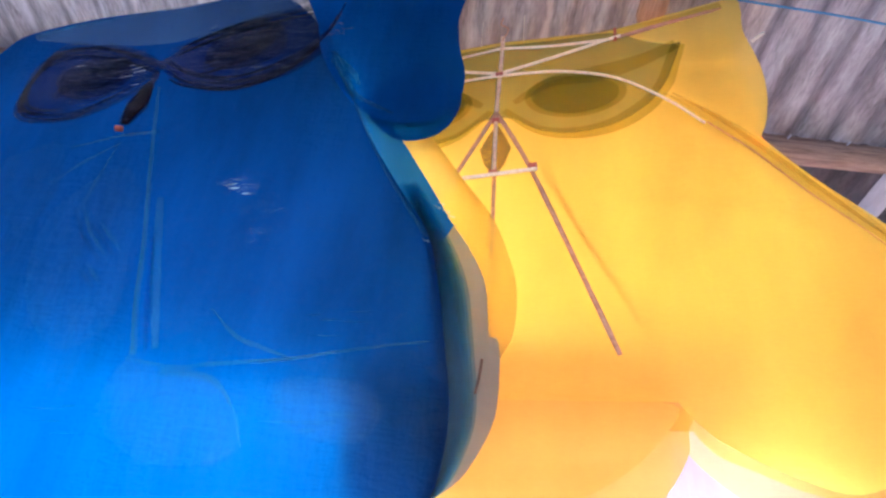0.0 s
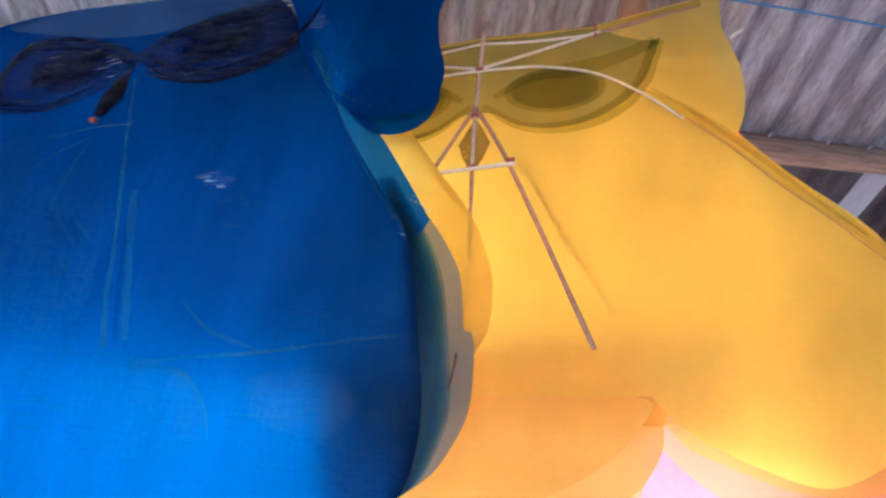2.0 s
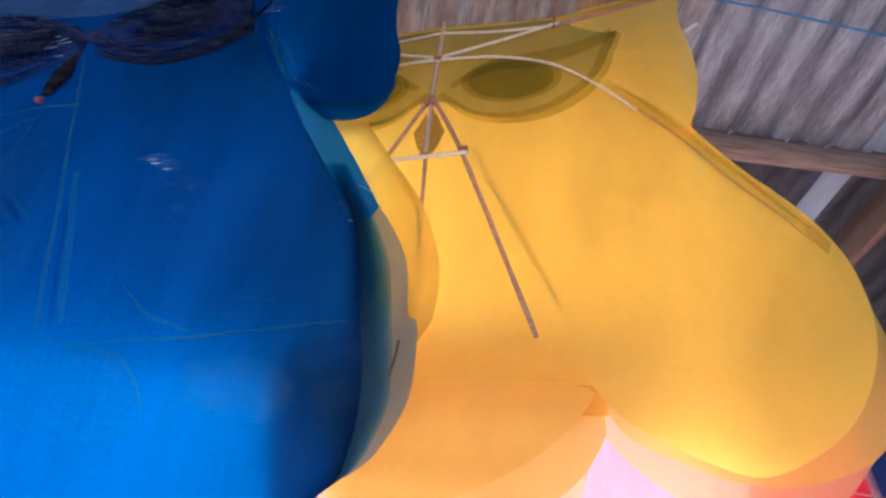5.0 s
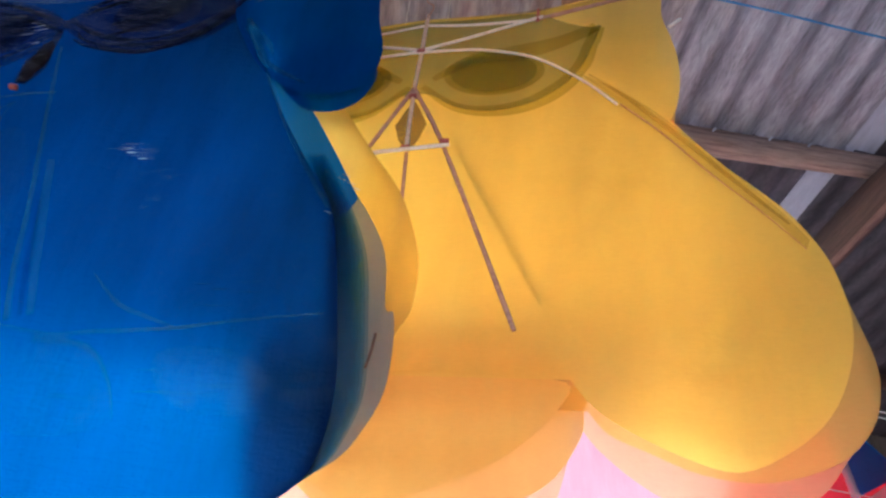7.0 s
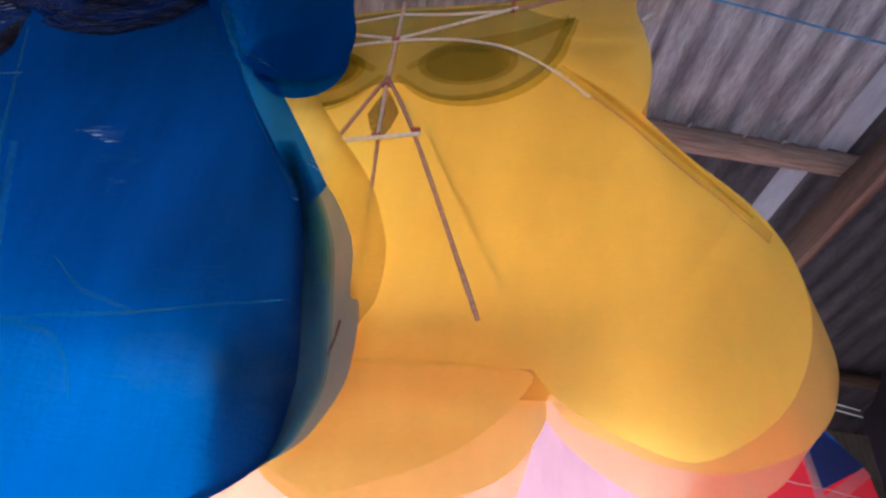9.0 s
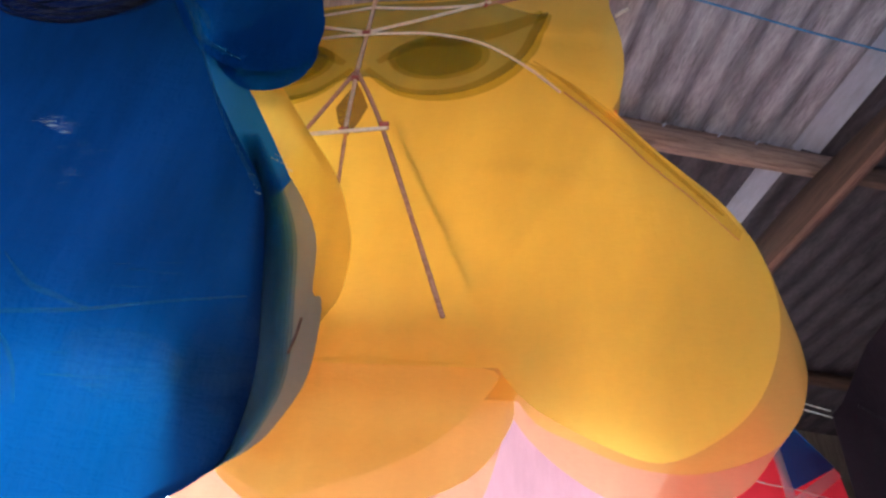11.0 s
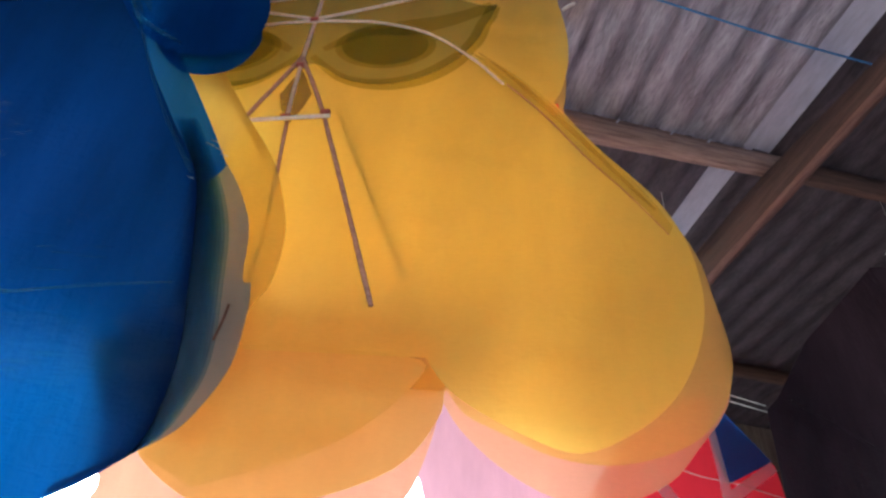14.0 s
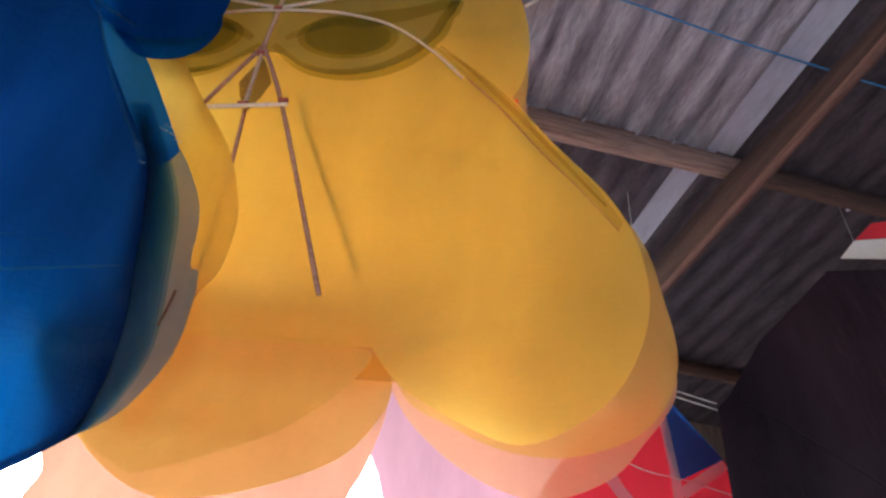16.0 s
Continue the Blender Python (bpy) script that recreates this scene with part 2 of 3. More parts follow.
def rod(points, radius, taper=1.0, sides=8, steps=5, flat=1.0):
    """A round or flattened stick swept along a smooth line."""
    line = smooth_line(points, steps) if len(points) > 2 else [Vector(points[0]).lerp(Vector(points[1]), i / 4) for i in range(5)]
    bm = bmesh.new()
    rings = []
    for i, p in enumerate(line):
        d = (line[min(i + 1, len(line) - 1)] - line[max(i - 1, 0)]).normalized()
        side = d.cross(Vector((0, 0, 1)))
        side = side.normalized() if side.length > 1e-4 else Vector((1, 0, 0))
        up = side.cross(d)
        r = radius * (1 + (taper - 1) * i / (len(line) - 1)) * (1 + 0.06 * math.sin(i * 2.3))
        rings.append([bm.verts.new(p + side * math.cos(a) * r + up * math.sin(a) * r * flat)
                      for a in (2 * math.pi * k / sides for k in range(sides))])
    for a, b in zip(rings, rings[1:]):
        for k in range(sides):
            bm.faces.new((a[k], a[(k + 1) % sides], b[(k + 1) % sides], b[k]))
    bm.faces.new(rings[0][::-1])
    bm.faces.new(rings[-1])
    bmesh.ops.recalc_face_normals(bm, faces=bm.faces[:])
    return bm


def band(line, widths, height):
    """A ribbon of the given widths along a line on a sail."""
    bm = bmesh.new()
    prev = None
    for i, p in enumerate(line):
        d = (line[min(i + 1, len(line) - 1)] - line[max(i - 1, 0)])
        s = Vector((-d.y, d.x)).normalized()
        w = widths[0] + (widths[1] - widths[0]) * i / (len(line) - 1)
        if len(widths) == 3:
            x = i / (len(line) - 1)
            w = widths[0] + (widths[1] - widths[0]) * min(1, 2 * x) if x < 0.5 else widths[1] + (widths[2] - widths[1]) * (2 * x - 1)
        row = []
        for k in (-1, -0.33, 0.33, 1):
            q = Vector((p.x, p.y)) + s * w * 0.5 * k
            row.append(bm.verts.new((q.x, q.y, height(q.x, q.y))))
        if prev:
            for k in range(3):
                bm.faces.new((prev[k], row[k], row[k + 1], prev[k + 1]))
        prev = row
    for f in bm.faces:
        f.normal_update()
        if f.normal.z < 0:
            f.normal_flip()
    return bm


def board(x0, x1, y0, y1, z0, z1, seed=0, cuts=14, wobble=0.002):
    """A sawn board with slightly uneven faces and eased edges."""
    bm = bmesh.new()
    bmesh.ops.create_cube(bm, size=1)
    bmesh.ops.scale(bm, vec=(x1 - x0, y1 - y0, z1 - z0), verts=bm.verts)
    bmesh.ops.translate(bm, vec=((x0 + x1) / 2, (y0 + y1) / 2, (z0 + z1) / 2), verts=bm.verts)
    axis = 0 if x1 - x0 > y1 - y0 and x1 - x0 > z1 - z0 else (1 if y1 - y0 > z1 - z0 else 2)
    long = [e for e in bm.edges if abs((e.verts[0].co - e.verts[1].co)[axis]) > 1e-6]
    bmesh.ops.bevel(bm, geom=long, offset=0.003, segments=2, affect="EDGES")
    long = [e for e in bm.edges if abs((e.verts[0].co - e.verts[1].co)[axis]) > 0.5 * max(x1 - x0, y1 - y0, z1 - z0)]
    bmesh.ops.subdivide_edges(bm, edges=long, cuts=cuts)
    for v in bm.verts:
        n = noise.noise_vector(v.co * 3.1 + Vector((seed, 2 * seed, 0)))
        for k in range(3):
            if k != axis:
                v.co[k] += n[k] * wobble
    return bm


def frame_of(origin, u, v):
    u, v = Vector(u).normalized(), Vector(v).normalized()
    n = u.cross(v).normalized()
    v = n.cross(u)
    m = Matrix((u, v, n)).transposed().to_4x4()
    m.translation = origin
    return m


def ripple(amount, scale, seed):
    def height(u, v):
        return amount * noise.noise(Vector((u * scale + seed, v * scale * 0.6, seed)))
    return height


# ---------- the shelter ----------
def corrugated(x0, x1, y0, y1, z, slope=0.0, pitch=0.076, depth=0.0095):
    bm = bmesh.new()
    nx = int((x1 - x0) / pitch * 8)
    ys = [y0 + (y1 - y0) * i / 8 for i in range(9)]
    for top in (0, 1):
        rows = []
        for y in ys:
            row = []
            for i in range(nx + 1):
                x = x0 + (x1 - x0) * i / nx
                dent = 0.0025 * noise.noise(Vector((x * 4, y * 4, z)))
                row.append(bm.verts.new((x, y, z + depth * math.cos(2 * math.pi * x / pitch) + dent + slope * (y - y0) + 0.0012 * top)))
            rows.append(row)
        for a, b in zip(rows, rows[1:]):
            for i in range(nx):
                bm.faces.new((a[i], b[i], b[i + 1], a[i + 1]) if not top else (a[i], a[i + 1], b[i + 1], b[i]))
    return bm


ground_bm = bmesh.new()
bmesh.ops.create_grid(ground_bm, x_segments=60, y_segments=60, size=60)
for v in ground_bm.verts:
    far = max(abs(v.co.x), abs(v.co.y))
    if far > 59:
        v.co.x *= 30
        v.co.y *= 30
    else:
        v.co.z = 0.03 * noise.noise(v.co * 0.3)
tagged(mesh_object("ground", ground_bm, EARTH), "trodden pale earth ground under the shelter", "ground", kind="structure")

roof = thing("roof", pose(0, 0, 0), "weathered corrugated zinc roof on timber purlins", "roof")
roof["kind"] = "structure"
for x0, x1, y0, y1, z, mat in (
        (-2.7, -1.30, -2.6, 1.065, 2.712, ZINC), (-1.34, -0.46, -2.6, 1.065, 2.716, ZINC), (-0.50, 0.34, -2.6, 1.065, 2.712, ZINC),
        (0.30, 1.122, -2.6, 1.065, 2.716, ZINC), (1.165, 1.98, -2.6, 1.065, 2.712, ZINC_SHADED), (1.94, 3.2, -2.6, 1.065, 2.716, ZINC_SHADED),
        (-2.7, -0.46, 1.00, 2.75, 2.736, ZINC), (-0.50, 1.095, 1.00, 2.75, 2.740, ZINC_SHADED), (1.14, 3.2, 1.00, 2.75, 2.740, ZINC_SHADED)):
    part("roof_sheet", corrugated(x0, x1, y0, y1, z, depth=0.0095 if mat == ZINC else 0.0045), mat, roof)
part("lap_strip", corrugated(1.112, 1.178, -2.6, 1.05, 2.706, pitch=0.16, depth=0.004), ZINC_NEW, roof, "bright bare zinc overlap strip")
part("lap_strip", corrugated(1.085, 1.152, 1.05, 2.75, 2.728, pitch=0.16, depth=0.004), ZINC_NEW, roof, "bright bare zinc overlap strip")
for i, (y, z) in enumerate(((-0.9, 2.64), (1.05, 2.64), (1.95, 2.66))):
    near = board(-2.7, 1.215, y, y + 0.035, z, z + 0.062, i, 40, 0.005)
    for v in near.verts:  # the underside is hewn thinner towards the rafter
        if v.co.z < z + 0.03:
            v.co.z += 0.014 * min(1.0, max(0.0, (v.co.x - 0.75) / 0.4))
    part("purlin", near, TIMBER, roof, "rough sawn reddish timber purlin")
    # Same purlin running on; its darker timber colour stands for shade.
    part("purlin", board(1.217, 3.2, y + 0.004, y + 0.036, z + 0.018, z + 0.062, i + 20, 30, 0.004), TIMBER_DARK, roof, "timber purlin darkened to stand for shade")
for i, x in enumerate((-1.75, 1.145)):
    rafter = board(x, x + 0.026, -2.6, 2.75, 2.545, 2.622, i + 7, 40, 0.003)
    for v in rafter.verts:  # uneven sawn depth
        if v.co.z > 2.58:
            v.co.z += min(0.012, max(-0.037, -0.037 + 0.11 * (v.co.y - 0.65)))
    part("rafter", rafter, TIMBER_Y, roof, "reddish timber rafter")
# Dark rafter and added lighter strip stand for its shaded side and lit underside.
part("lit_underside", board(1.146, 1.172, -2.6, 2.75, 2.536, 2.543, 9, 20, 0.002), LIT_UNDERSIDE, roof, "added lighter strip for the rafter's lit underside")
part("cleat", board(0.392, 0.436, -0.9, 0.80, 2.662, 2.702, 13, 20, 0.002), CLEAT, roof, "pale pinkish timber cleat under the zinc")
for x in (0.665, 0.80, 0.93, 1.02):
    part("nail", rod([(x, 1.047, 2.69), (x + 0.006, 1.040, 2.695)], 0.0022), ZINC_NEW, roof, "bent nail end")
# Both side walls are unseen, added to cut side light and carry the roof.
wall_right = tagged(mesh_object("wall_east", board(3.15, 3.25, -2.55, 2.5, 0, 2.70, 4, 4, 0.0), PLANK), "unseen dark plank wall added to close the shelter", "wall", kind="structure")
wall_left = tagged(mesh_object("wall_west", board(-2.75, -2.65, -2.55, 2.5, 0, 2.70, 5, 4, 0.0), PLANK), "unseen dark plank wall added to close the shelter", "wall", kind="structure")
# Added wall: gives the darkness past the flag and black kites.
wall_far = tagged(mesh_object("wall_north", board(1.45, 3.15, 2.42, 2.5, 0, 2.735, 6, 4, 0.0), PLANK), "dark plank wall added for the dark interior beyond the kites", "wall", kind="structure")


# ---------- the owl kites ----------
SAIL_HEAD = [(0, 0.104), (0.12, 0.098), (0.20, 0.092), (0.30, 0.116), (0.38, 0.130), (0.425, 0.132),
             (0.431, 0.10), (0.428, 0.045), (0.441, -0.02), (0.446, -0.09), (0.437, -0.155), (0.423, -0.192)]
WING = [(0.485, -0.272), (0.556, -0.354), (0.592, -0.419), (0.607, -0.47), (0.612, -0.53), (0.598, -0.592), (0.566, -0.65),
        (0.518, -0.692), (0.456, -0.720), (0.393, -0.706), (0.327, -0.676), (0.291, -0.650), (0.264, -0.617)]
TAIL = [(0.258, -0.618), (0.248, -0.655), (0.193, -0.710), (0.116, -0.752), (0.0, -0.791)]


def both_sides(half, left=1.0):
    """Closed outline from a right half that runs from top centre to bottom centre."""
    line = smooth_line(half, 4)
    return line + [Vector((-p.x * left, *p[1:])) for p in reversed(line) if p.x > 1e-4]


CREASES = [((0.404, -0.269), (0.245, -0.510), 0.006), ((0.538, -0.392), (0.436, -0.555), 0.006), ((0.30, -0.627), (0.394, -0.587), 0.005),
           ((0.10, -0.30), (0.02, -0.60), -0.004), ((0.42, -0.62), (0.53, -0.42), -0.005), ((0.30, -0.02), (0.44, -0.045), 0.005),
           ((0.29, -0.085), (0.42, -0.19), 0.005), ((0.20, -0.30), (0.40, -0.34), -0.004), ((0.06, -0.45), (0.25, -0.42), 0.003),
           ((0.05, -0.72), (0.21, -0.688), 0.007), ((0.0, -0.742), (0.15, -0.705), -0.005), ((0.33, -0.17), (0.27, -0.42), 0.004),
           ((0.394, -0.587), (0.52, -0.60), 0.004), ((0.31, -0.0), (0.43, -0.02), -0.004), ((0.05, -0.56), (0.24, -0.57), 0.003)]


def folds(u, v):
    """Soft creases of the film."""
    h = 0.0
    p = Vector((u, v))
    for a, b, amount in CREASES:
        a, b = Vector(a), Vector(b)
        x = max(0.0, min(1.0, (p - a).dot(b - a) / (b - a).length_squared))
        d = (p - a.lerp(b, x)).length
        h += 1.7 * amount * math.exp(-(d / 0.016) ** 2) * (0.3 + 0.7 * math.sin(math.pi * min(1, 0.1 + x * 0.9)))
    return h


def kite(name, m, film_body, film_tail, wing, tail, label, belly=0.02, seed=1.0, hang=0.16, left=1.0, tail_left=0.75, tail_top=-0.616):
    """Owl-shaped sail with ears, lobed wings and a rounded tail."""
    top = thing(name, m, label, "kite", "kites hung under the roof")
    wave = ripple(0.010, 5, seed)

    def flat(u, v):
        w = max(0.0, 1 - (u / 0.62) ** 2)
        low = min(1.0, max(0.0, (-v - 0.2) / 0.5))
        return belly * w * 0.3 + wave(u, v) - 0.02 * low * (u / 0.6) ** 2 - 0.012

    def height(u, v):
        return flat(u, v) + folds(abs(u), v)
    half = [Vector((*p, 0)) for p in SAIL_HEAD] + [Vector((*p, 0)) for p in wing] + [Vector((0, -0.632, 0))]
    head = smooth_line(half[:12], 4)
    side = smooth_line(half[11:-1], 4)
    right = head[:-1] + side
    outline = right + [Vector((-p.x * (1 + (left - 1) * min(1.0, max(0.0, (0.0 - p.y) / 0.25))), p.y, 0)) for p in reversed(right) if p.x > 1e-4]
    part("sail", sheet(outline, height), film_body, top)
    part("tail_panel", sheet(both_sides([Vector((0, tail_top, 0)), Vector((0.15, tail_top + 0.002, 0))] + [Vector((*p, 0)) for p in tail], tail_left), lambda u, v: height(u, v) - 0.006), film_tail, top, "paler rounded tail panel")
    for s in (-1, 1):
        part("hanging_string", rod([(0.21 * s * left, 0.09, 0), (0.21 * s * left, hang, 0.0)], 0.0006), STRING, top)
    return top, height


YM = frame_of((0.144, 0.86988, 2.545), (0.9554, -0.29465, -0.01983), (-0.02806, -0.15741, 0.98713))
front, yh = kite("owl_kite", YM, YELLOW, YELLOW_TAIL, WING, TAIL, "yellow film owl kite with bamboo frame hanging under the roof", left=0.20)


def on(p, lift=0.004):
    return (p[0], p[1], yh(p[0], p[1]) + lift)


# painted mask, eyes and beak show through the film
mask = [(0.0, 0.088), (0.12, 0.083), (0.205, 0.080), (0.262, 0.050), (0.305, 0.034), (0.324, 0.036), (0.314, 0.004), (0.298, -0.045), (0.266, -0.098), (0.21, -0.138), (0.14, -0.150), (0.075, -0.136), (0.03, -0.105), (0.0, -0.10)]
right_mask = smooth_line([Vector((*p, 0)) for p in mask], 3)
# Mask colour also carries the head's shade against the dark roof.
part("face_mask", sheet(right_mask + [Vector((-p.x, p.y, 0)) for p in reversed(right_mask) if p.x > 1e-3], lambda u, v: yh(u, v) + 0.0060), MASK, front, "olive face mask with the head's shade painted in")
for s in (-1, 1):
    lower = smooth_line([Vector((s * x, y)) for x, y in ((0.012, -0.085), (0.072, -0.136), (0.14, -0.152), (0.205, -0.143), (0.258, -0.108), (0.290, -0.062), (0.310, 0.0), (0.320, 0.030))], 5)
    part("eye_outline", band(lower, (0.012, 0.034, 0.022), lambda u, v: yh(u, v) + 0.0085), OLIVE, front, "dark painted eye outline showing through")
    upper = smooth_line([Vector((s * x, y)) for x, y in ((0.03, -0.07), (0.10, -0.026), (0.18, -0.022), (0.25, -0.004), (0.316, 0.030))], 5)
    part("eyelid", band(upper, (0.012, 0.040, 0.02), lambda u, v: yh(u, v) + 0.0095), OLIVE, front, "dark painted eyelid showing through")
    for k, size in enumerate((1.24, 1.06)):
        disc = [Vector((s * 0.138 + size * 0.072 * math.cos(a), -0.066 + size * 0.042 * math.sin(a) - s * 0.06 * 0.068 * math.cos(a), 0)) for a in (2 * math.pi * q / 28 for q in range(28))]
        part("pupil", sheet(disc, lambda u, v: yh(u, v) + 0.0105 + 0.0008 * k, 0.02), OLIVE, front, "dark painted pupil showing through")
for lift in (0.0072,):
    part("beak", sheet([Vector((x, y, 0)) for x, y in ((0, -0.115), (0.014, -0.14), (0.028, -0.172), (0.018, -0.205), (0.002, -0.235), (-0.018, -0.205), (-0.028, -0.172), (-0.014, -0.14))], lambda u, v: yh(u, v) + lift, 0.01), BEAK, front, "dark painted beak showing through")

# bamboo frame
part("spine", rod([on((0.001, 0.112), 0.006), on((0.0, 0.0), 0.008), on((0.0, -0.10), 0.016), on((0.003, -0.24), 0.020)], 0.0042, 1.0, flat=0.7), BAMBOO, front, "peeled bamboo spine")
part("lower_spine", rod([on((0.003, -0.236), 0.016), on((0.002, -0.40), -0.005), on((0.0, -0.60), -0.006)], 0.0032), BAMBOO_DARK, front)
for s in (-1, 1):
    arc = [on((s * x, y), 0.011) for x, y in ((0.0, 0.0), (0.06, -0.001), (0.122, -0.008), (0.21, -0.040), (0.289, -0.103), (0.343, -0.163))]
    part("wing_spar", rod(arc, 0.0035, 0.75, flat=0.6), BAMBOO_PALE, front, "bent pale bamboo wing spar")
    part("ear_spar", rod([on((0, 0.006), 0.010), on((s * 0.11, 0.036), 0.010), on((s * 0.222, 0.066), 0.010)], 0.0036, 0.9, flat=0.7), BAMBOO_PALE, front)
    part("brow_spar", rod([on((s * 0.0, 0.079), 0.006), on((s * 0.1, 0.068), 0.006), on((s * 0.215, 0.063), 0.006)], 0.0036, flat=0.6), BAMBOO_PALE, front)
    part("ear_tip_spar", rod([on((s * 0.205, 0.062), 0.006), on((s * 0.30, 0.092), 0.002), on((s * 0.40, 0.112), -0.001)], 0.0042, 0.7), BAMBOO_DARK, front)
    part("thread_binding", rod([on((s * 0.213, 0.055), 0.01), on((s * 0.213, 0.090), 0.006)], 0.0028), THREAD, front)
    long = [on((0.0, -0.098), 0.018), on((s * 0.067, -0.238), 0.028), on((s * 0.194, -0.565), 0.032)] if s > 0 else [on((0.0, -0.098), 0.018), on((-0.066, -0.246), 0.028)]
    part("bridle_strut", rod(long, 0.0038, 0.95, flat=0.8), BAMBOO_DARK, front, "reddish bamboo strut with cut end")
    # Added stick behind the film, in place of the bridle strut's cast shadow.
    part("strut_shadow", rod([on((s * 0.075, -0.20), -0.008), on((s * 0.15, -0.36), -0.007), on((s * 0.223, -0.505), -0.006)], 0.0030), BAMBOO_DARK, front)
part("string_knot", rod([on((0.436, 0.012), 0.006), on((0.448, 0.016), 0.012), on((0.456, 0.024), 0.010)], 0.003), STRING, front, "white string knot")
part("cross_strut", rod([on((-0.066, -0.248), 0.030), on((0.078, -0.240), 0.032)], 0.0038, flat=0.8), BAMBOO_PALE, front, "short pale bamboo cross strut")
for u, v, l in ((0.0, 0.003, 0.011), (0.003, -0.238, 0.026), (0.0, -0.115, 0.017), (0.07, -0.234, 0.033)):
    part("thread_binding", rod([on((u - 0.007, v, 0), l), on((u + 0.007, v, 0), l)], 0.0050), THREAD, front, "dark red thread binding")

# folded hem along the wing, with the spar running on inside it
SPAR_RUN = [(0.285, -0.084), (0.348, -0.156), (0.405, -0.216), (0.470, -0.297), (0.527, -0.362), (0.576, -0.428)]
HEM_EDGE = [(0.305, -0.098), (0.357, -0.140), (0.424, -0.204), (0.487, -0.279), (0.545, -0.352), (0.582, -0.414)]
hem_outline = smooth_line([Vector((*p, 0)) for p in SPAR_RUN], 5) + smooth_line([Vector((*p, 0)) for p in reversed(HEM_EDGE)], 5)
part("wing_hem", sheet(hem_outline, lambda u, v: yh(u, v) + 0.005), HEM, front, "folded double hem of the wing")
part("hem_fold", band(smooth_line([Vector(p) for p in ((0.300, -0.090), (0.380, -0.172), (0.445, -0.245), (0.508, -0.322), (0.560, -0.390))], 5), (0.004, 0.010, 0.004), lambda u, v: yh(u, v) + 0.0075), HEM, front)
part("spar_end", rod([on(p, 0.004) for p in SPAR_RUN[1:]], 0.0016, 0.4, flat=0.5), BAMBOO_DARK, front, "spar running on inside the hem")
part("red_tab", sheet([Vector((*p, 0)) for p in ((0.415, -0.178), (0.430, -0.174), (0.434, -0.196), (0.424, -0.205))], lambda u, v: yh(u, v) - 0.02, 0.02), RED_FILM, front, "small red tab behind the ear")
part("hook", rod([(0.0, 0.10, 0.0), (0.012, 0.125, 0.004), (-0.004, 0.145, 0.002), (0.0, 0.165, 0.0)], 0.0012), BAMBOO_DARK, front, "bent wire hook")
brow = smooth_line([Vector((x, y)) for x, y in ((-0.40, 0.118), (-0.21, 0.086), (0.0, 0.092), (0.21, 0.086), (0.40, 0.118))], 6)
part("top_hem", band(brow, (0.018, 0.018), lambda u, v: yh(u, v) + 0.0025), HEM, front, "folded top hem")

# more kites hung close behind
behind = YM @ Matrix.Translation((0, 0, -0.08))
WING2 = [(0.50, -0.27), (0.59, -0.34), (0.631, -0.405), (0.648, -0.472), (0.663, -0.545), (0.660, -0.592), (0.640, -0.640),
         (0.593, -0.684), (0.51, -0.713), (0.43, -0.71), (0.36, -0.685), (0.312, -0.665), (0.285, -0.635)]
kite("owl_kite", behind, YELLOW_PALE, YELLOW_TAIL, WING2, [(0.284, -0.60), (0.280, -0.632), (0.274, -0.672), (0.222, -0.738), (0.10, -0.788), (0.0, -0.806)],
     "pale yellow film owl kite hung close behind another kite", seed=4.0, left=0.25, tail_left=0.62, tail_top=-0.60)
third = YM @ Matrix.Translation((0, 0, -0.16))
WING3 = [(0.50, -0.27), (0.60, -0.34), (0.655, -0.42), (0.675, -0.50), (0.678, -0.58), (0.663, -0.62), (0.632, -0.66),
         (0.583, -0.715), (0.50, -0.752), (0.427, -0.745), (0.356, -0.712), (0.297, -0.665), (0.264, -0.62)]
kite("owl_kite", third, PEACH, PEACH_TAIL, WING3, [(0.270, -0.54), (0.262, -0.60), (0.260, -0.660), (0.240, -0.735), (0.222, -0.775), (0.235, -0.82), (0.20, -0.89), (0.0, -0.95)],
     "peach film owl kite hung behind the yellow kites", seed=7.0, left=0.22, tail_left=1.06, tail_top=-0.50)

# ---------- the blue kite ----------
BM = frame_of((-0.360, 0.8940, 2.300), (0.99682, -0.07975, 0), (-0.01256, -0.15700, 0.98752))
blue = thing("owl_kite", BM, "glossy blue film owl kite with scrawled black eyes", "kite", "kites hung under the roof")
bw = ripple(0.006, 4, 21.0)


def bh(u, v):
    return bw(u, v) - 0.004 * max(0.0, (u - 0.36) / 0.11) ** 2 * (1 if v < 0.02 else 0)


b_body = [(0.202, 0.231), (0.280, 0.063), (0.352, -0.051), (0.415, -0.144), (0.442, -0.233), (0.459, -0.315), (0.475, -0.403), (0.474, -0.480), (0.456, -0.535), (0.394, -0.585),
          (0.280, -0.642), (0.069, -0.686), (-0.157, -0.685), (-0.444, -0.614), (-0.603, -0.454), (-0.642, -0.201), (-0.578, 0.019), (-0.494, 0.123),
          (-0.450, 0.190), (-0.412, 0.245), (-0.267, 0.302), (-0.130, 0.335), (0.060, 0.384)]
part("sail", sheet(smooth_line([Vector((*p, 0)) for p in b_body], 4, True), bh, 0.026), BLUE, blue)
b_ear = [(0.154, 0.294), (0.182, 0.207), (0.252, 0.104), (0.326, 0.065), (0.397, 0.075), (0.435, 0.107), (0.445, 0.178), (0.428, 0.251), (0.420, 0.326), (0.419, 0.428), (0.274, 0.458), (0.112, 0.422)]
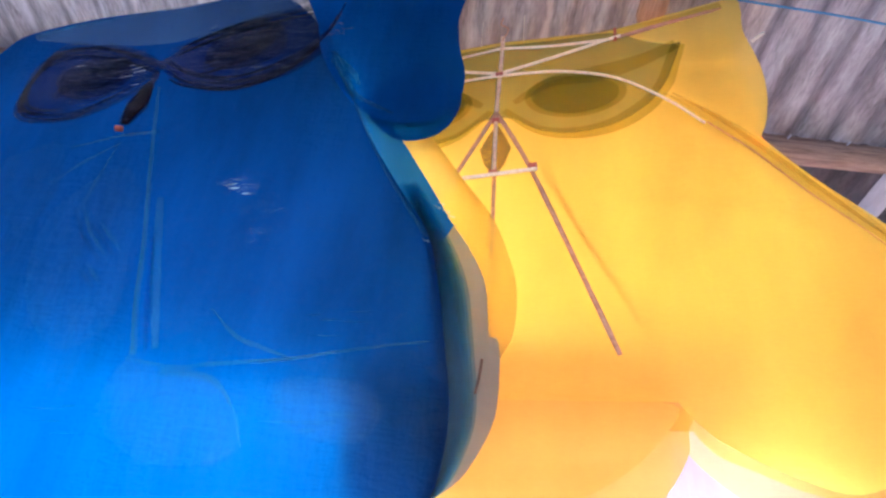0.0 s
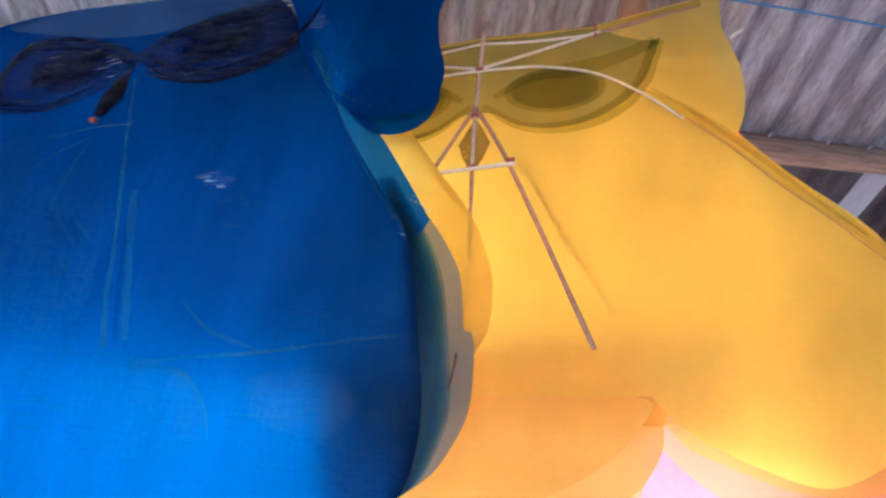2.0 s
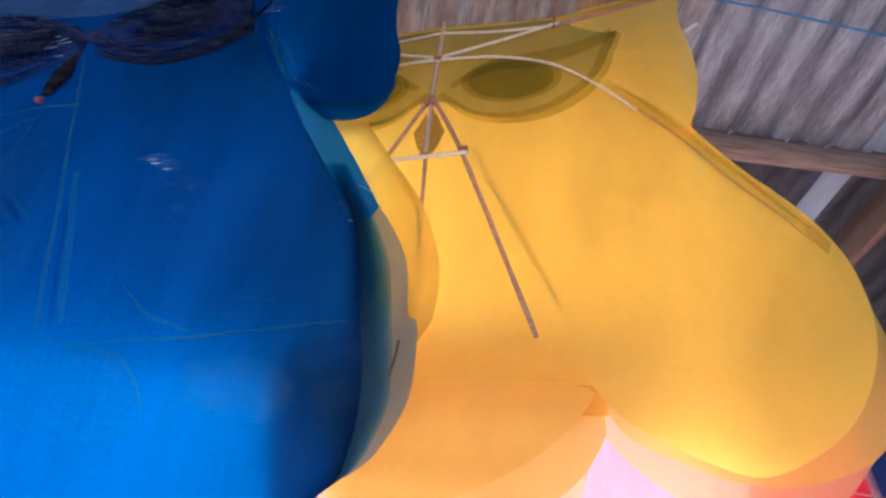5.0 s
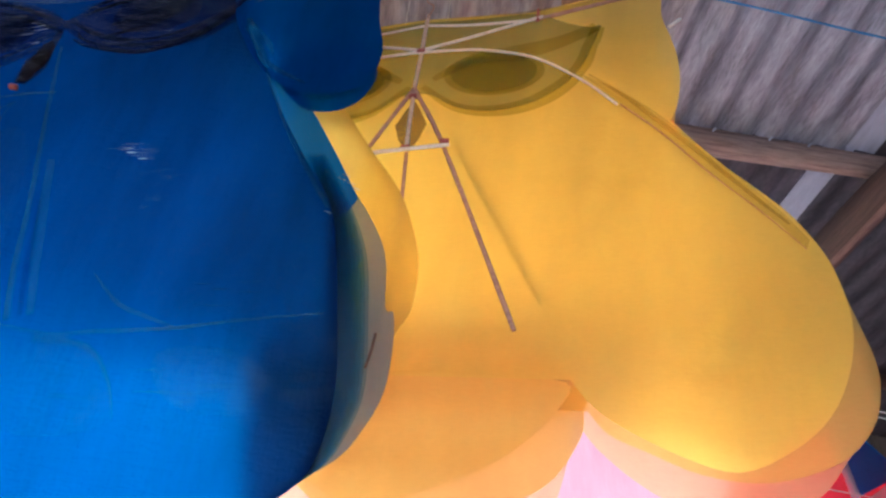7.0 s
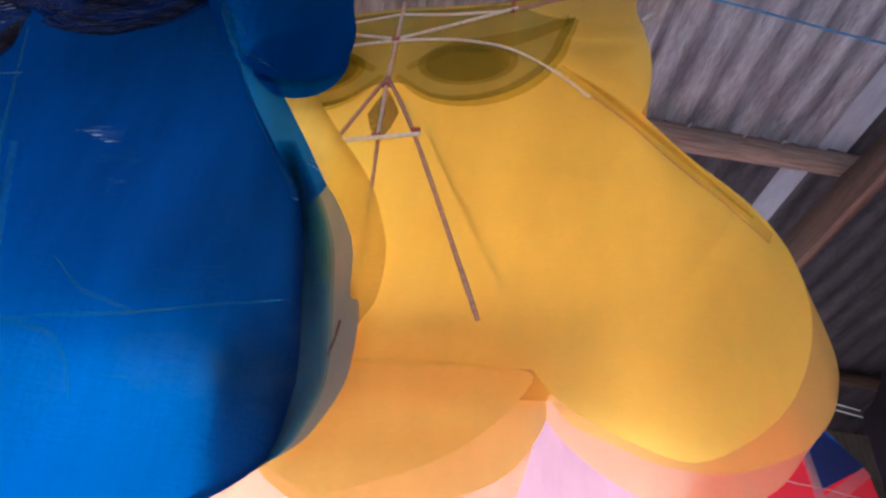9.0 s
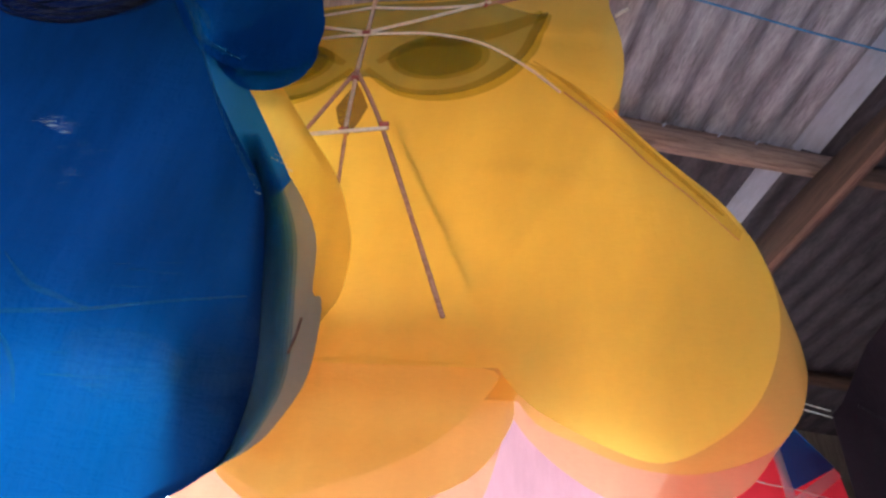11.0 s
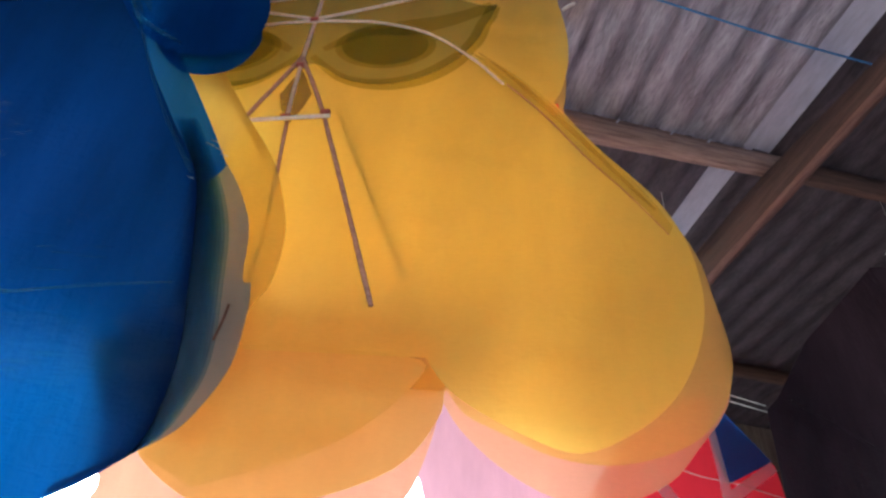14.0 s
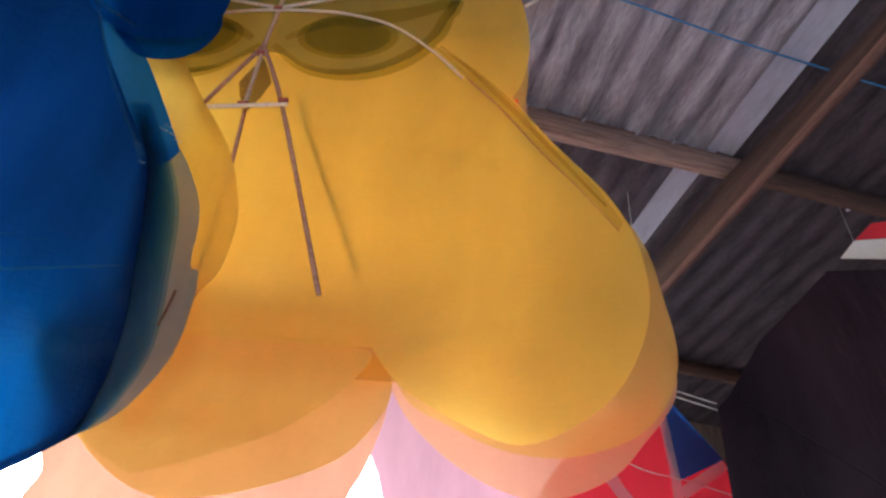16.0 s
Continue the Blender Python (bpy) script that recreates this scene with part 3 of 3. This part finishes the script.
part("ear", sheet(smooth_line([Vector((*p, 0)) for p in b_ear], 4, True), lambda u, v: bw(u, v) + 0.006), BLUE_EAR, blue, "doubled blue ear, film brightened in place of light")
b_ear2 = [(0.272, 0.121), (0.327, 0.045), (0.388, 0.044), (0.430, 0.084), (0.436, 0.153), (0.352, 0.191)]
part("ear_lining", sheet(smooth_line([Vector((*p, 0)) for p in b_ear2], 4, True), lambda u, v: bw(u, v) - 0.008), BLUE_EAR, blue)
b_rear = [(0.425, -0.128), (0.452, -0.118), (0.506, -0.206), (0.520, -0.294), (0.533, -0.302), (0.539, -0.345), (0.537, -0.413), (0.515, -0.469), (0.489, -0.505), (0.432, -0.546), (0.388, -0.581),
          (0.384, -0.572), (0.436, -0.530), (0.452, -0.478), (0.453, -0.403), (0.436, -0.315), (0.420, -0.233), (0.408, -0.165)]
part("rear_panel", sheet(smooth_line([Vector((*p, 0)) for p in b_rear], 4, True), lambda u, v: bw(u, v) - 0.018), GREY_FILM, blue, "greyish thin rear panel")
b_teal = [(0.262, 0.116), (0.331, 0.064), (0.394, -0.026), (0.450, -0.117), (0.453, -0.122), (0.438, -0.150), (0.410, -0.152), (0.345, -0.055), (0.272, 0.063)]
M_EDGE = [(0.352, -0.051), (0.415, -0.144), (0.442, -0.233), (0.459, -0.315), (0.475, -0.403), (0.474, -0.480), (0.456, -0.535), (0.394, -0.583)]
R_EDGE = [(0.400, -0.037), (0.456, -0.123), (0.504, -0.206), (0.522, -0.302), (0.533, -0.413), (0.513, -0.469), (0.487, -0.505), (0.430, -0.546)]
for k, x in enumerate((0.05, 0.10, 0.15, 0.20, 0.25, 0.30, 0.36, 0.42, 0.49, 0.56, 0.64)):
    rim = [Vector((*a, 0)).lerp(Vector((*b, 0)), x) for a, b in zip(M_EDGE, R_EDGE)] + [Vector((a[0] - 0.006, a[1], 0)) for a in reversed(M_EDGE[1:-1])]
    part("edge_film", sheet(smooth_line(rim, 4, True), lambda u, v: bh(u, v) - 0.003 - 0.0006 * k, 0.03), RIM_FILM, blue, "curled blue edge film")
part("slit", rod([(0.514, -0.335, bh(0.514, -0.335) - 0.008), (0.512, -0.36, bh(0.512, -0.36) - 0.008), (0.508, -0.385, bh(0.508, -0.385) - 0.008)], 0.0018), TIMBER_DARK, blue, "dark slit in the film")
part("side_panel", sheet(smooth_line([Vector((*p, 0)) for p in b_teal], 4, True), lambda u, v: bw(u, v) - 0.012), TEAL_FILM, blue, "greenish blue side panel")


def blue_at(p, lift):
    return (p[0], p[1], bh(p[0], p[1]) + lift)


def mark(name, points, widths, mat, label="", lift=0.0016):
    line = smooth_line([Vector(p) for p in points], 6) if len(points) > 2 else [Vector(points[0]).lerp(Vector(points[1]), i / 6) for i in range(7)]
    part(name, band(line, widths, lambda u, v: bh(u, v) + lift), mat, blue, label)


SPINE = ((-0.108, 0.125), (-0.074, -0.004), (-0.021, -0.190), (0.006, -0.303), (0.030, -0.379))
mark("spine", SPINE, (0.006, 0.009, 0.011), CREASE, "spine showing pale through the film", 0.0016)
mark("spine_edge", [(u - 0.001, v) for u, v in SPINE[1:]], (0.003, 0.004, 0.005), CREASE, "", 0.0022)
mark("spine_shadow", ((-0.021, -0.116), (0.023, -0.265), (0.058, -0.368)), (0.012, 0.016, 0.010), CREASE, "", 0.0012)
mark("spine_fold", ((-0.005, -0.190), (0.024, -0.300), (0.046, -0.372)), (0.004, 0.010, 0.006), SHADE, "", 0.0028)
mark("cross_strut", ((-0.212, -0.028), (-0.133, 0.006), (-0.071, 0.019)), (0.004, 0.006, 0.006), CREASE, "strut showing pale through the film", 0.002)
mark("cross_strut_edge", ((-0.150, 0.003), (-0.071, 0.019)), (0.003, 0.004), PALE_SHEEN, "", 0.0026)
mark("crease", ((-0.127, -0.008), (-0.173, -0.051), (-0.216, -0.105)), (0.003, 0.006, 0.002), CREASE)
mark("crease", ((-0.132, -0.009), (-0.140, -0.093), (-0.144, -0.159)), (0.002, 0.006, 0.002), CREASE)
mark("seam", ((0.020, -0.385), (0.097, -0.392), (0.149, -0.382), (0.247, -0.366), (0.314, -0.349), (0.442, -0.321)), (0.003, 0.007, 0.003), CREASE, "pale welded seam", 0.002)
mark("seam_edge", ((0.195, -0.374), (0.247, -0.366), (0.314, -0.350)), (0.002, 0.005, 0.002), CREASE, "", 0.0026)
mark("crease", ((0.120, -0.300), (0.167, -0.339), (0.207, -0.352), (0.251, -0.364)), (0.002, 0.008, 0.004), CREASE)
mark("crease", ((0.076, -0.399), (0.149, -0.403), (0.192, -0.442), (0.215, -0.49)), (0.012, 0.006, 0.002), CREASE)
mark("crease", ((0.198, 0.207), (0.254, 0.114), (0.323, -0.018), (0.378, -0.102), (0.417, -0.156)), (0.006, 0.006, 0.008), CREASE, "", 0.0075)
mark("ear_crease", ((0.198, 0.225), (0.235, 0.155), (0.258, 0.118), (0.330, 0.082)), (0.010, 0.016, 0.004), CREASE, "", 0.0085)
mark("ear_crease", ((0.205, 0.215), (0.245, 0.170), (0.262, 0.140)), (0.004, 0.014, 0.003), CREASE, "", 0.0095)
# Painted wrinkles: a dark shade strip beside a paler lit one.
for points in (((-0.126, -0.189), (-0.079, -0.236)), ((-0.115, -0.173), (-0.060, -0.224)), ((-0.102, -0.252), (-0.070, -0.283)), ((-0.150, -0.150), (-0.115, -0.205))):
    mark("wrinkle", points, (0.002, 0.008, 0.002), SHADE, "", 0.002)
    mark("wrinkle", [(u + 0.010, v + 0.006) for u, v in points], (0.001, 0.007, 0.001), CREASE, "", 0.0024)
# glossy highlights of the crumpled film, painted as pale streaks; lower ones use crease film
for cu, cv, wide, high, count in ((0.100, -0.088, 0.040, 0.014, 18), (0.145, -0.125, 0.036, 0.016, 10), (0.165, -0.172, 0.030, 0.012, 5), (0.120, 0.360, 0.05, 0.012, 7),
                                  (0.05, -0.47, 0.16, 0.03, 7), (0.28, -0.44, 0.08, 0.02, 6), (0.30, -0.30, 0.10, 0.06, 5)):
    for k in range(count):
        u, v = cu + random.gauss(0, 0.4) * wide, cv + random.gauss(0, 0.5) * high
        half = random.uniform(0.006, 0.018) * (1 if cv > -0.2 else 2)
        mark("pale_streak", ((u - half, v - 0.002), (u, v + random.uniform(-0.001, 0.001)), (u + half, v + 0.002)), (0.0005, random.uniform(0.0012, 0.0036), 0.0005), PALE_SHEEN if cv > -0.2 else CREASE, "", 0.003)
# Specular glints laid on as whitish strips.
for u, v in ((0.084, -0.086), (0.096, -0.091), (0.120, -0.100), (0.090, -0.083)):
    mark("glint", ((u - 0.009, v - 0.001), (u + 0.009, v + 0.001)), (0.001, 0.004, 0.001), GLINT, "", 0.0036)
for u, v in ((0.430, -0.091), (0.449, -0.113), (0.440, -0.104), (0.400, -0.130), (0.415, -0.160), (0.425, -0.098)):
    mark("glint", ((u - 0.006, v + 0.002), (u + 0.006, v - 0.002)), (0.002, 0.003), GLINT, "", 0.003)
for blob in (((0.020, -0.392), (0.090, -0.398), (0.149, -0.403), (0.192, -0.442), (0.205, -0.500), (0.100, -0.520), (0.010, -0.470)),
             ((-0.110, -0.060), (-0.060, -0.110), (-0.040, -0.200), (-0.020, -0.330), (-0.090, -0.380), (-0.170, -0.300), (-0.190, -0.160)),
             ((0.240, -0.400), (0.330, -0.385), (0.390, -0.420), (0.360, -0.470), (0.270, -0.460)),
             ((-0.300, -0.050), (-0.230, -0.020), (-0.200, -0.140), (-0.260, -0.280), (-0.400, -0.260), (-0.420, -0.120))):
    part("pale_patch", sheet(smooth_line([Vector((*p, 0)) for p in blob], 4, True), lambda u, v: bh(u, v) + 0.0010, 0.03), PATCH, blue, "paler patch of the film")
mark("top_tape", ((-0.400, 0.240), (-0.261, 0.295), (-0.123, 0.335), (-0.005, 0.372)), (0.006, 0.010, 0.006), CREASE, "pale taped top edge", 0.002)
# Reflected light along the top edge, put in as a paler film strip.
top_sheen = smooth_line([Vector((*p, 0)) for p in ((-0.400, 0.236), (-0.267, 0.296), (-0.130, 0.330), (0.050, 0.378), (0.120, 0.372), (0.06, 0.325), (-0.05, 0.262), (-0.16, 0.228), (-0.30, 0.222))], 4, True)
part("top_sheen", sheet(top_sheen, lambda u, v: bh(u, v) + 0.0018, 0.03), TOP_FILM, blue, "pale strip of reflected light painted along the top edge")
ink = film("black_scrawl", (0.040, 0.028, 0.026), (0.25, 0.38, 0.55), 0.80, 0.5, 0.25, 0.6, 0.4, 0.3, 0.5)
mr = [n for n in ink.node_tree.nodes if n.type == "MAP_RANGE"][0]
streak = grain(ink.node_tree, 26.0, (0.8, 3.0, 1), 6, 0.75)
ink.node_tree.links.new(streak.outputs[0], mr.inputs[0])
mr.inputs["To Min"].default_value = 0.0
mr.inputs["To Max"].default_value = 0.55
WASH = ink.copy()
WASH.name = "thin_black_wash"
[n for n in WASH.node_tree.nodes if n.type == "MAP_RANGE"][0].inputs["To Max"].default_value = 0.15


def stroke(points, widths, lift=0.003):
    return band(smooth_line([Vector(p) for p in points], 6), widths, lambda u, v: bh(u, v) + lift)


for eye in (((-0.332, 0.038), (-0.361, 0.112), (-0.344, 0.186), (-0.256, 0.222), (-0.173, 0.211), (-0.127, 0.177), (-0.187, 0.102), (-0.258, 0.063)),
            ((-0.126, 0.173), (-0.064, 0.136), (0.012, 0.125), (0.098, 0.150), (0.150, 0.191), (0.200, 0.270), (0.202, 0.338), (0.032, 0.309), (-0.062, 0.254), (-0.110, 0.204))):
    part("eye_wash", sheet(smooth_line([Vector((*p, 0)) for p in eye], 4, True), lambda u, v: bh(u, v) + 0.0022, 0.03), WASH, blue, "thin streaky black wash of the eye")
for iris in (((-0.042, 0.195), (-0.029, 0.256), (0.034, 0.304), (0.087, 0.289), (0.103, 0.229), (0.066, 0.189), (-0.002, 0.169)),
             ((-0.306, 0.130), (-0.264, 0.181), (-0.187, 0.179), (-0.169, 0.134), (-0.214, 0.089), (-0.269, 0.084))):
    part("pupil", sheet(smooth_line([Vector((*p, 0)) for p in iris], 4, True), lambda u, v: bh(u, v) + 0.0034, 0.03), WASH, blue, "scrubbed black pupil")
# Painted glints: whitish strips over the scrawled eyes.
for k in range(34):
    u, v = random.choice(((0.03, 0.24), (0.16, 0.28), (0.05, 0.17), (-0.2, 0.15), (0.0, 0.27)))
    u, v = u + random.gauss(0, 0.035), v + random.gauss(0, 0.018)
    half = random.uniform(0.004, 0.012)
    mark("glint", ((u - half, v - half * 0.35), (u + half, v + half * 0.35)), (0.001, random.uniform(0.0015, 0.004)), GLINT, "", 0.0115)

SCRAWL = {
    "left_ring": ((-0.117, 0.164), (-0.223, 0.197), (-0.323, 0.191), (-0.350, 0.113), (-0.330, 0.046), (-0.247, 0.041), (-0.182, 0.089), (-0.114, 0.156)),
    "left_pupil": ((-0.293, 0.110), (-0.255, 0.136), (-0.206, 0.151), (-0.165, 0.175)),
    "right_ring": ((-0.120, 0.173), (-0.049, 0.139), (0.036, 0.138), (0.119, 0.185), (0.169, 0.255), (0.194, 0.350)),
    "right_lid": ((-0.113, 0.200), (-0.040, 0.253), (0.046, 0.305), (0.202, 0.367)),
    "right_pupil": ((-0.037, 0.187), (0.015, 0.215), (0.061, 0.248), (0.095, 0.289)),
    "beak": ((-0.123, 0.149), (-0.130, 0.079), (-0.140, 0.019))}
SPREAD = {"left_ring": (0.014, 9), "left_pupil": (0.034, 12), "right_ring": (0.016, 10), "right_lid": (0.012, 6), "right_pupil": (0.040, 14), "beak": (0.012, 7)}
for key, points in SCRAWL.items():
    name = {"ring": "eye_outline", "lid": "eyelid", "pupil": "pupil", "beak": "beak"}[key.split("_")[-1]]
    spread, count = SPREAD[key]
    for k in range(count):
        away = (k / (count - 1) - 0.5) * 2 * spread
        wob = [(x + random.uniform(-0.004, 0.004) + away * 0.3, y + away + random.uniform(-0.005, 0.005)) for x, y in points]
        if key != "left_ring":
            a, b = Vector(wob[0]), Vector(wob[-1])
            wob[0] = tuple(a.lerp(Vector(wob[1]), random.uniform(0, 0.5)))
            wob[-1] = tuple(b.lerp(Vector(wob[-2]), random.uniform(0, 0.5)))
        w = random.uniform(0.003, 0.011) * (3.6 if key == "beak" else 1.0)
        part(name, stroke(wob, (w * 0.5, w, w * 0.4), 0.002 + 0.0006 * k), ink, blue, "scrawled black brush stroke")
part("knot", rod([blue_at(p, 0.008) for p in ((-0.145, 0.017), (-0.135, 0.016))], 0.005), THREAD, blue, "orange thread knot")
for p in ((0.2, 0.34), (0.3, 0.36)):
    part("hanging_string", rod([(p[0], p[1], 0), (p[0], 0.43, 0)], 0.0012), STRING, blue)

# a yellow kite half hidden behind the blue one
side = thing("owl_kite", BM @ Matrix.Translation((0, 0, -0.030)), "yellow film kite half hidden behind the blue kite", "kite", "kites hung under the roof")
sw = ripple(0.003, 6, 11.0)
edge = [(0.296, 0.209), (0.371, 0.102), (0.440, 0.004), (0.509, -0.086), (0.542, -0.159), (0.557, -0.218), (0.555, -0.289), (0.536, -0.334), (0.524, -0.402), (0.484, -0.448), (0.403, -0.466)]
strip_outline = smooth_line([Vector((*p, 0)) for p in edge], 5) + [Vector(p) for p in ((0.420, -0.450, 0), (0.462, -0.400, 0), (0.462, -0.30, 0), (0.44, -0.20, 0), (0.395, -0.12, 0), (0.335, -0.03, 0), (0.265, 0.10, 0))]
part("sail", sheet(strip_outline, lambda u, v: sw(u, v)), SIDE_FILM, side)
part("wing_hem", band(smooth_line([Vector(p) for p in ((0.296, 0.206), (0.363, 0.104), (0.433, 0.004), (0.500, -0.088))], 6), (0.010, 0.012), lambda u, v: sw(u, v) + 0.003), SIDE_FILM, side, "narrow folded hem")
part("hanging_string", rod([(0.25, 0.15, 0), (0.25, 0.43, 0)], 0.0012), STRING, side)

# ---------- striped flag kite ----------
FM = frame_of((1.03, 1.25, 2.0), (1, 0, 0), (0, 0, 1))
flag = thing("flag_kite", FM, "red, white and blue flag pattern film kite", "kite", "kites hung under the roof")
fw = ripple(0.006, 5, 31.0)


def panel(pts, lift):
    return sheet([Vector((*p, 0)) for p in pts], lambda u, v: fw(u, v) + lift, 0.03)


part("sail", panel(((-0.02, 0.155), (0.115, 0.03), (0.125, -0.08), (0.08, -0.45), (-0.36, -0.45), (-0.27, -0.10), (-0.20, 0.02)), 0.0), RED_FILM, flag, "red film sail")
part("blue_panel", panel(((0.0, 0.152), (0.108, 0.036), (0.002, -0.024), (-0.012, 0.06)), 0.003), FLAG_BLUE, flag, "blue triangle panel")
part("white_stripe", panel(((-0.022, 0.13), (-0.004, 0.12), (0.010, -0.03), (0.016, -0.20), (-0.014, -0.20), (-0.010, -0.02)), 0.005), WHITE_FILM, flag, "white stripe")
part("white_stripe", panel(((0.006, -0.034), (0.102, 0.034), (0.112, 0.018), (0.012, -0.056)), 0.007), WHITE_FILM, flag, "white stripe")
part("white_stripe", panel(((-0.16, -0.02), (-0.14, -0.005), (-0.05, -0.12), (-0.07, -0.14)), 0.005), WHITE_FILM, flag, "white stripe")
part("spar", rod([(-0.3, 0.085, 0.012), (-0.1, -0.008, 0.012), (0.02, -0.022, 0.012), (0.13, -0.038, 0.012)], 0.0010), STRING, flag)
part("hanging_string", rod([(-0.02, 0.15, 0), (-0.02, 0.72, 0)], 0.0012), STRING, flag)

# pink kite further back
PM = frame_of((0.55, 1.55, 1.95), (1, 0, 0), (0, 0, 1))
pink = thing("pink_kite", PM, "pale pink film kite hung at the open side", "kite", "kites hung under the roof")
pw = ripple(0.01, 4, 41.0)
part("sail", sheet(smooth_line([Vector((*p, 0)) for p in ((-0.02, 0.34), (0.25, 0.40), (0.60, 0.30), (0.66, -0.1), (0.3, -0.4), (-0.05, -0.25), (-0.02, 0.0), (-0.14, 0.24))], 5, True), pw, 0.03), PINK, pink)
part("hanging_string", rod([(0.25, 0.39, 0), (0.25, 0.78, 0)], 0.0012), STRING, pink)

# ---------- black kite ----------
KM = frame_of((1.04, 1.10, 2.06), (1, 0, 0), (0, 0, 1))
black = thing("black_kite", KM, "black film kite with a white and red band", "kite", "kites hung under the roof")
kw = ripple(0.02, 4, 51.0)


def kpanel(pts, h):
    return sheet([Vector((*p, 0)) for p in pts], h, 0.035)


part("sail", kpanel(((0.0, 0.0), (0.03, 0.03), (0.13, 0.17), (0.376, 0.423), (0.60, 0.49), (1.0, 0.52), (1.0, -0.5), (0.02, -0.5), (0.0, -0.16)), lambda u, v: kw(u, v) - 0.05 * abs(v + 0.25 * u) ), BLACK_FILM, black)
part("white_band", kpanel(((0.372, 0.422), (0.60, 0.478), (1.0, 0.50), (1.0, 0.57), (0.60, 0.55), (0.43, 0.49)), lambda u, v: 0.018), WHITE_FILM, black, "white band")
part("red_band", kpanel(((0.43, 0.49), (0.60, 0.55), (1.0, 0.57), (1.0, 0.612), (0.60, 0.605), (0.50, 0.562)), lambda u, v: 0.020), RED_FILM, black, "red band")
part("fold", rod([(0.03, 0.01, 0.03), (0.30, -0.12, 0.03), (0.7, -0.36, 0.03)], 0.003, 0.5, flat=0.5), BLACK_FILM, black)
for d in (0.0, 0.012):
    part("spar", rod([(-0.25, 0.04 - d, 0.0), (0.0, 0.008 - d, 0.0)], 0.0010), STRING, black)
part("hanging_string", rod([(0.45, 0.5, 0), (0.45, 0.62, 0)], 0.0006), STRING, black)

# ---------- blue line and small bright stubs under the roof ------
line = mesh_object("blue_line", rod([(0.30, 0.735, 2.699), (0.58, 0.749, 2.698), (0.76, 0.757, 2.697), (1.02, 0.775, 2.696), (1.36, 0.787, 2.697), (1.7, 0.80, 2.70)], 0.0022), BLUE_LINE)
tagged(line, "thin blue nylon line strung under the roof", "line")
# First stub stands for light at a nail hole; the other two are added.
for x, y, z in ((1.565, 1.138, 2.725), (0.62, 1.0, 2.698), (0.93, 0.55, 2.698)):
    screw = mesh_object("roof_bright_stub", rod([(x, y, z + 0.016), (x, y + 0.001, z)], 0.006), ZINC_NEW)
    tagged(screw, "small bright zinc stub added under the roof sheet", "screw", "roofing screws")
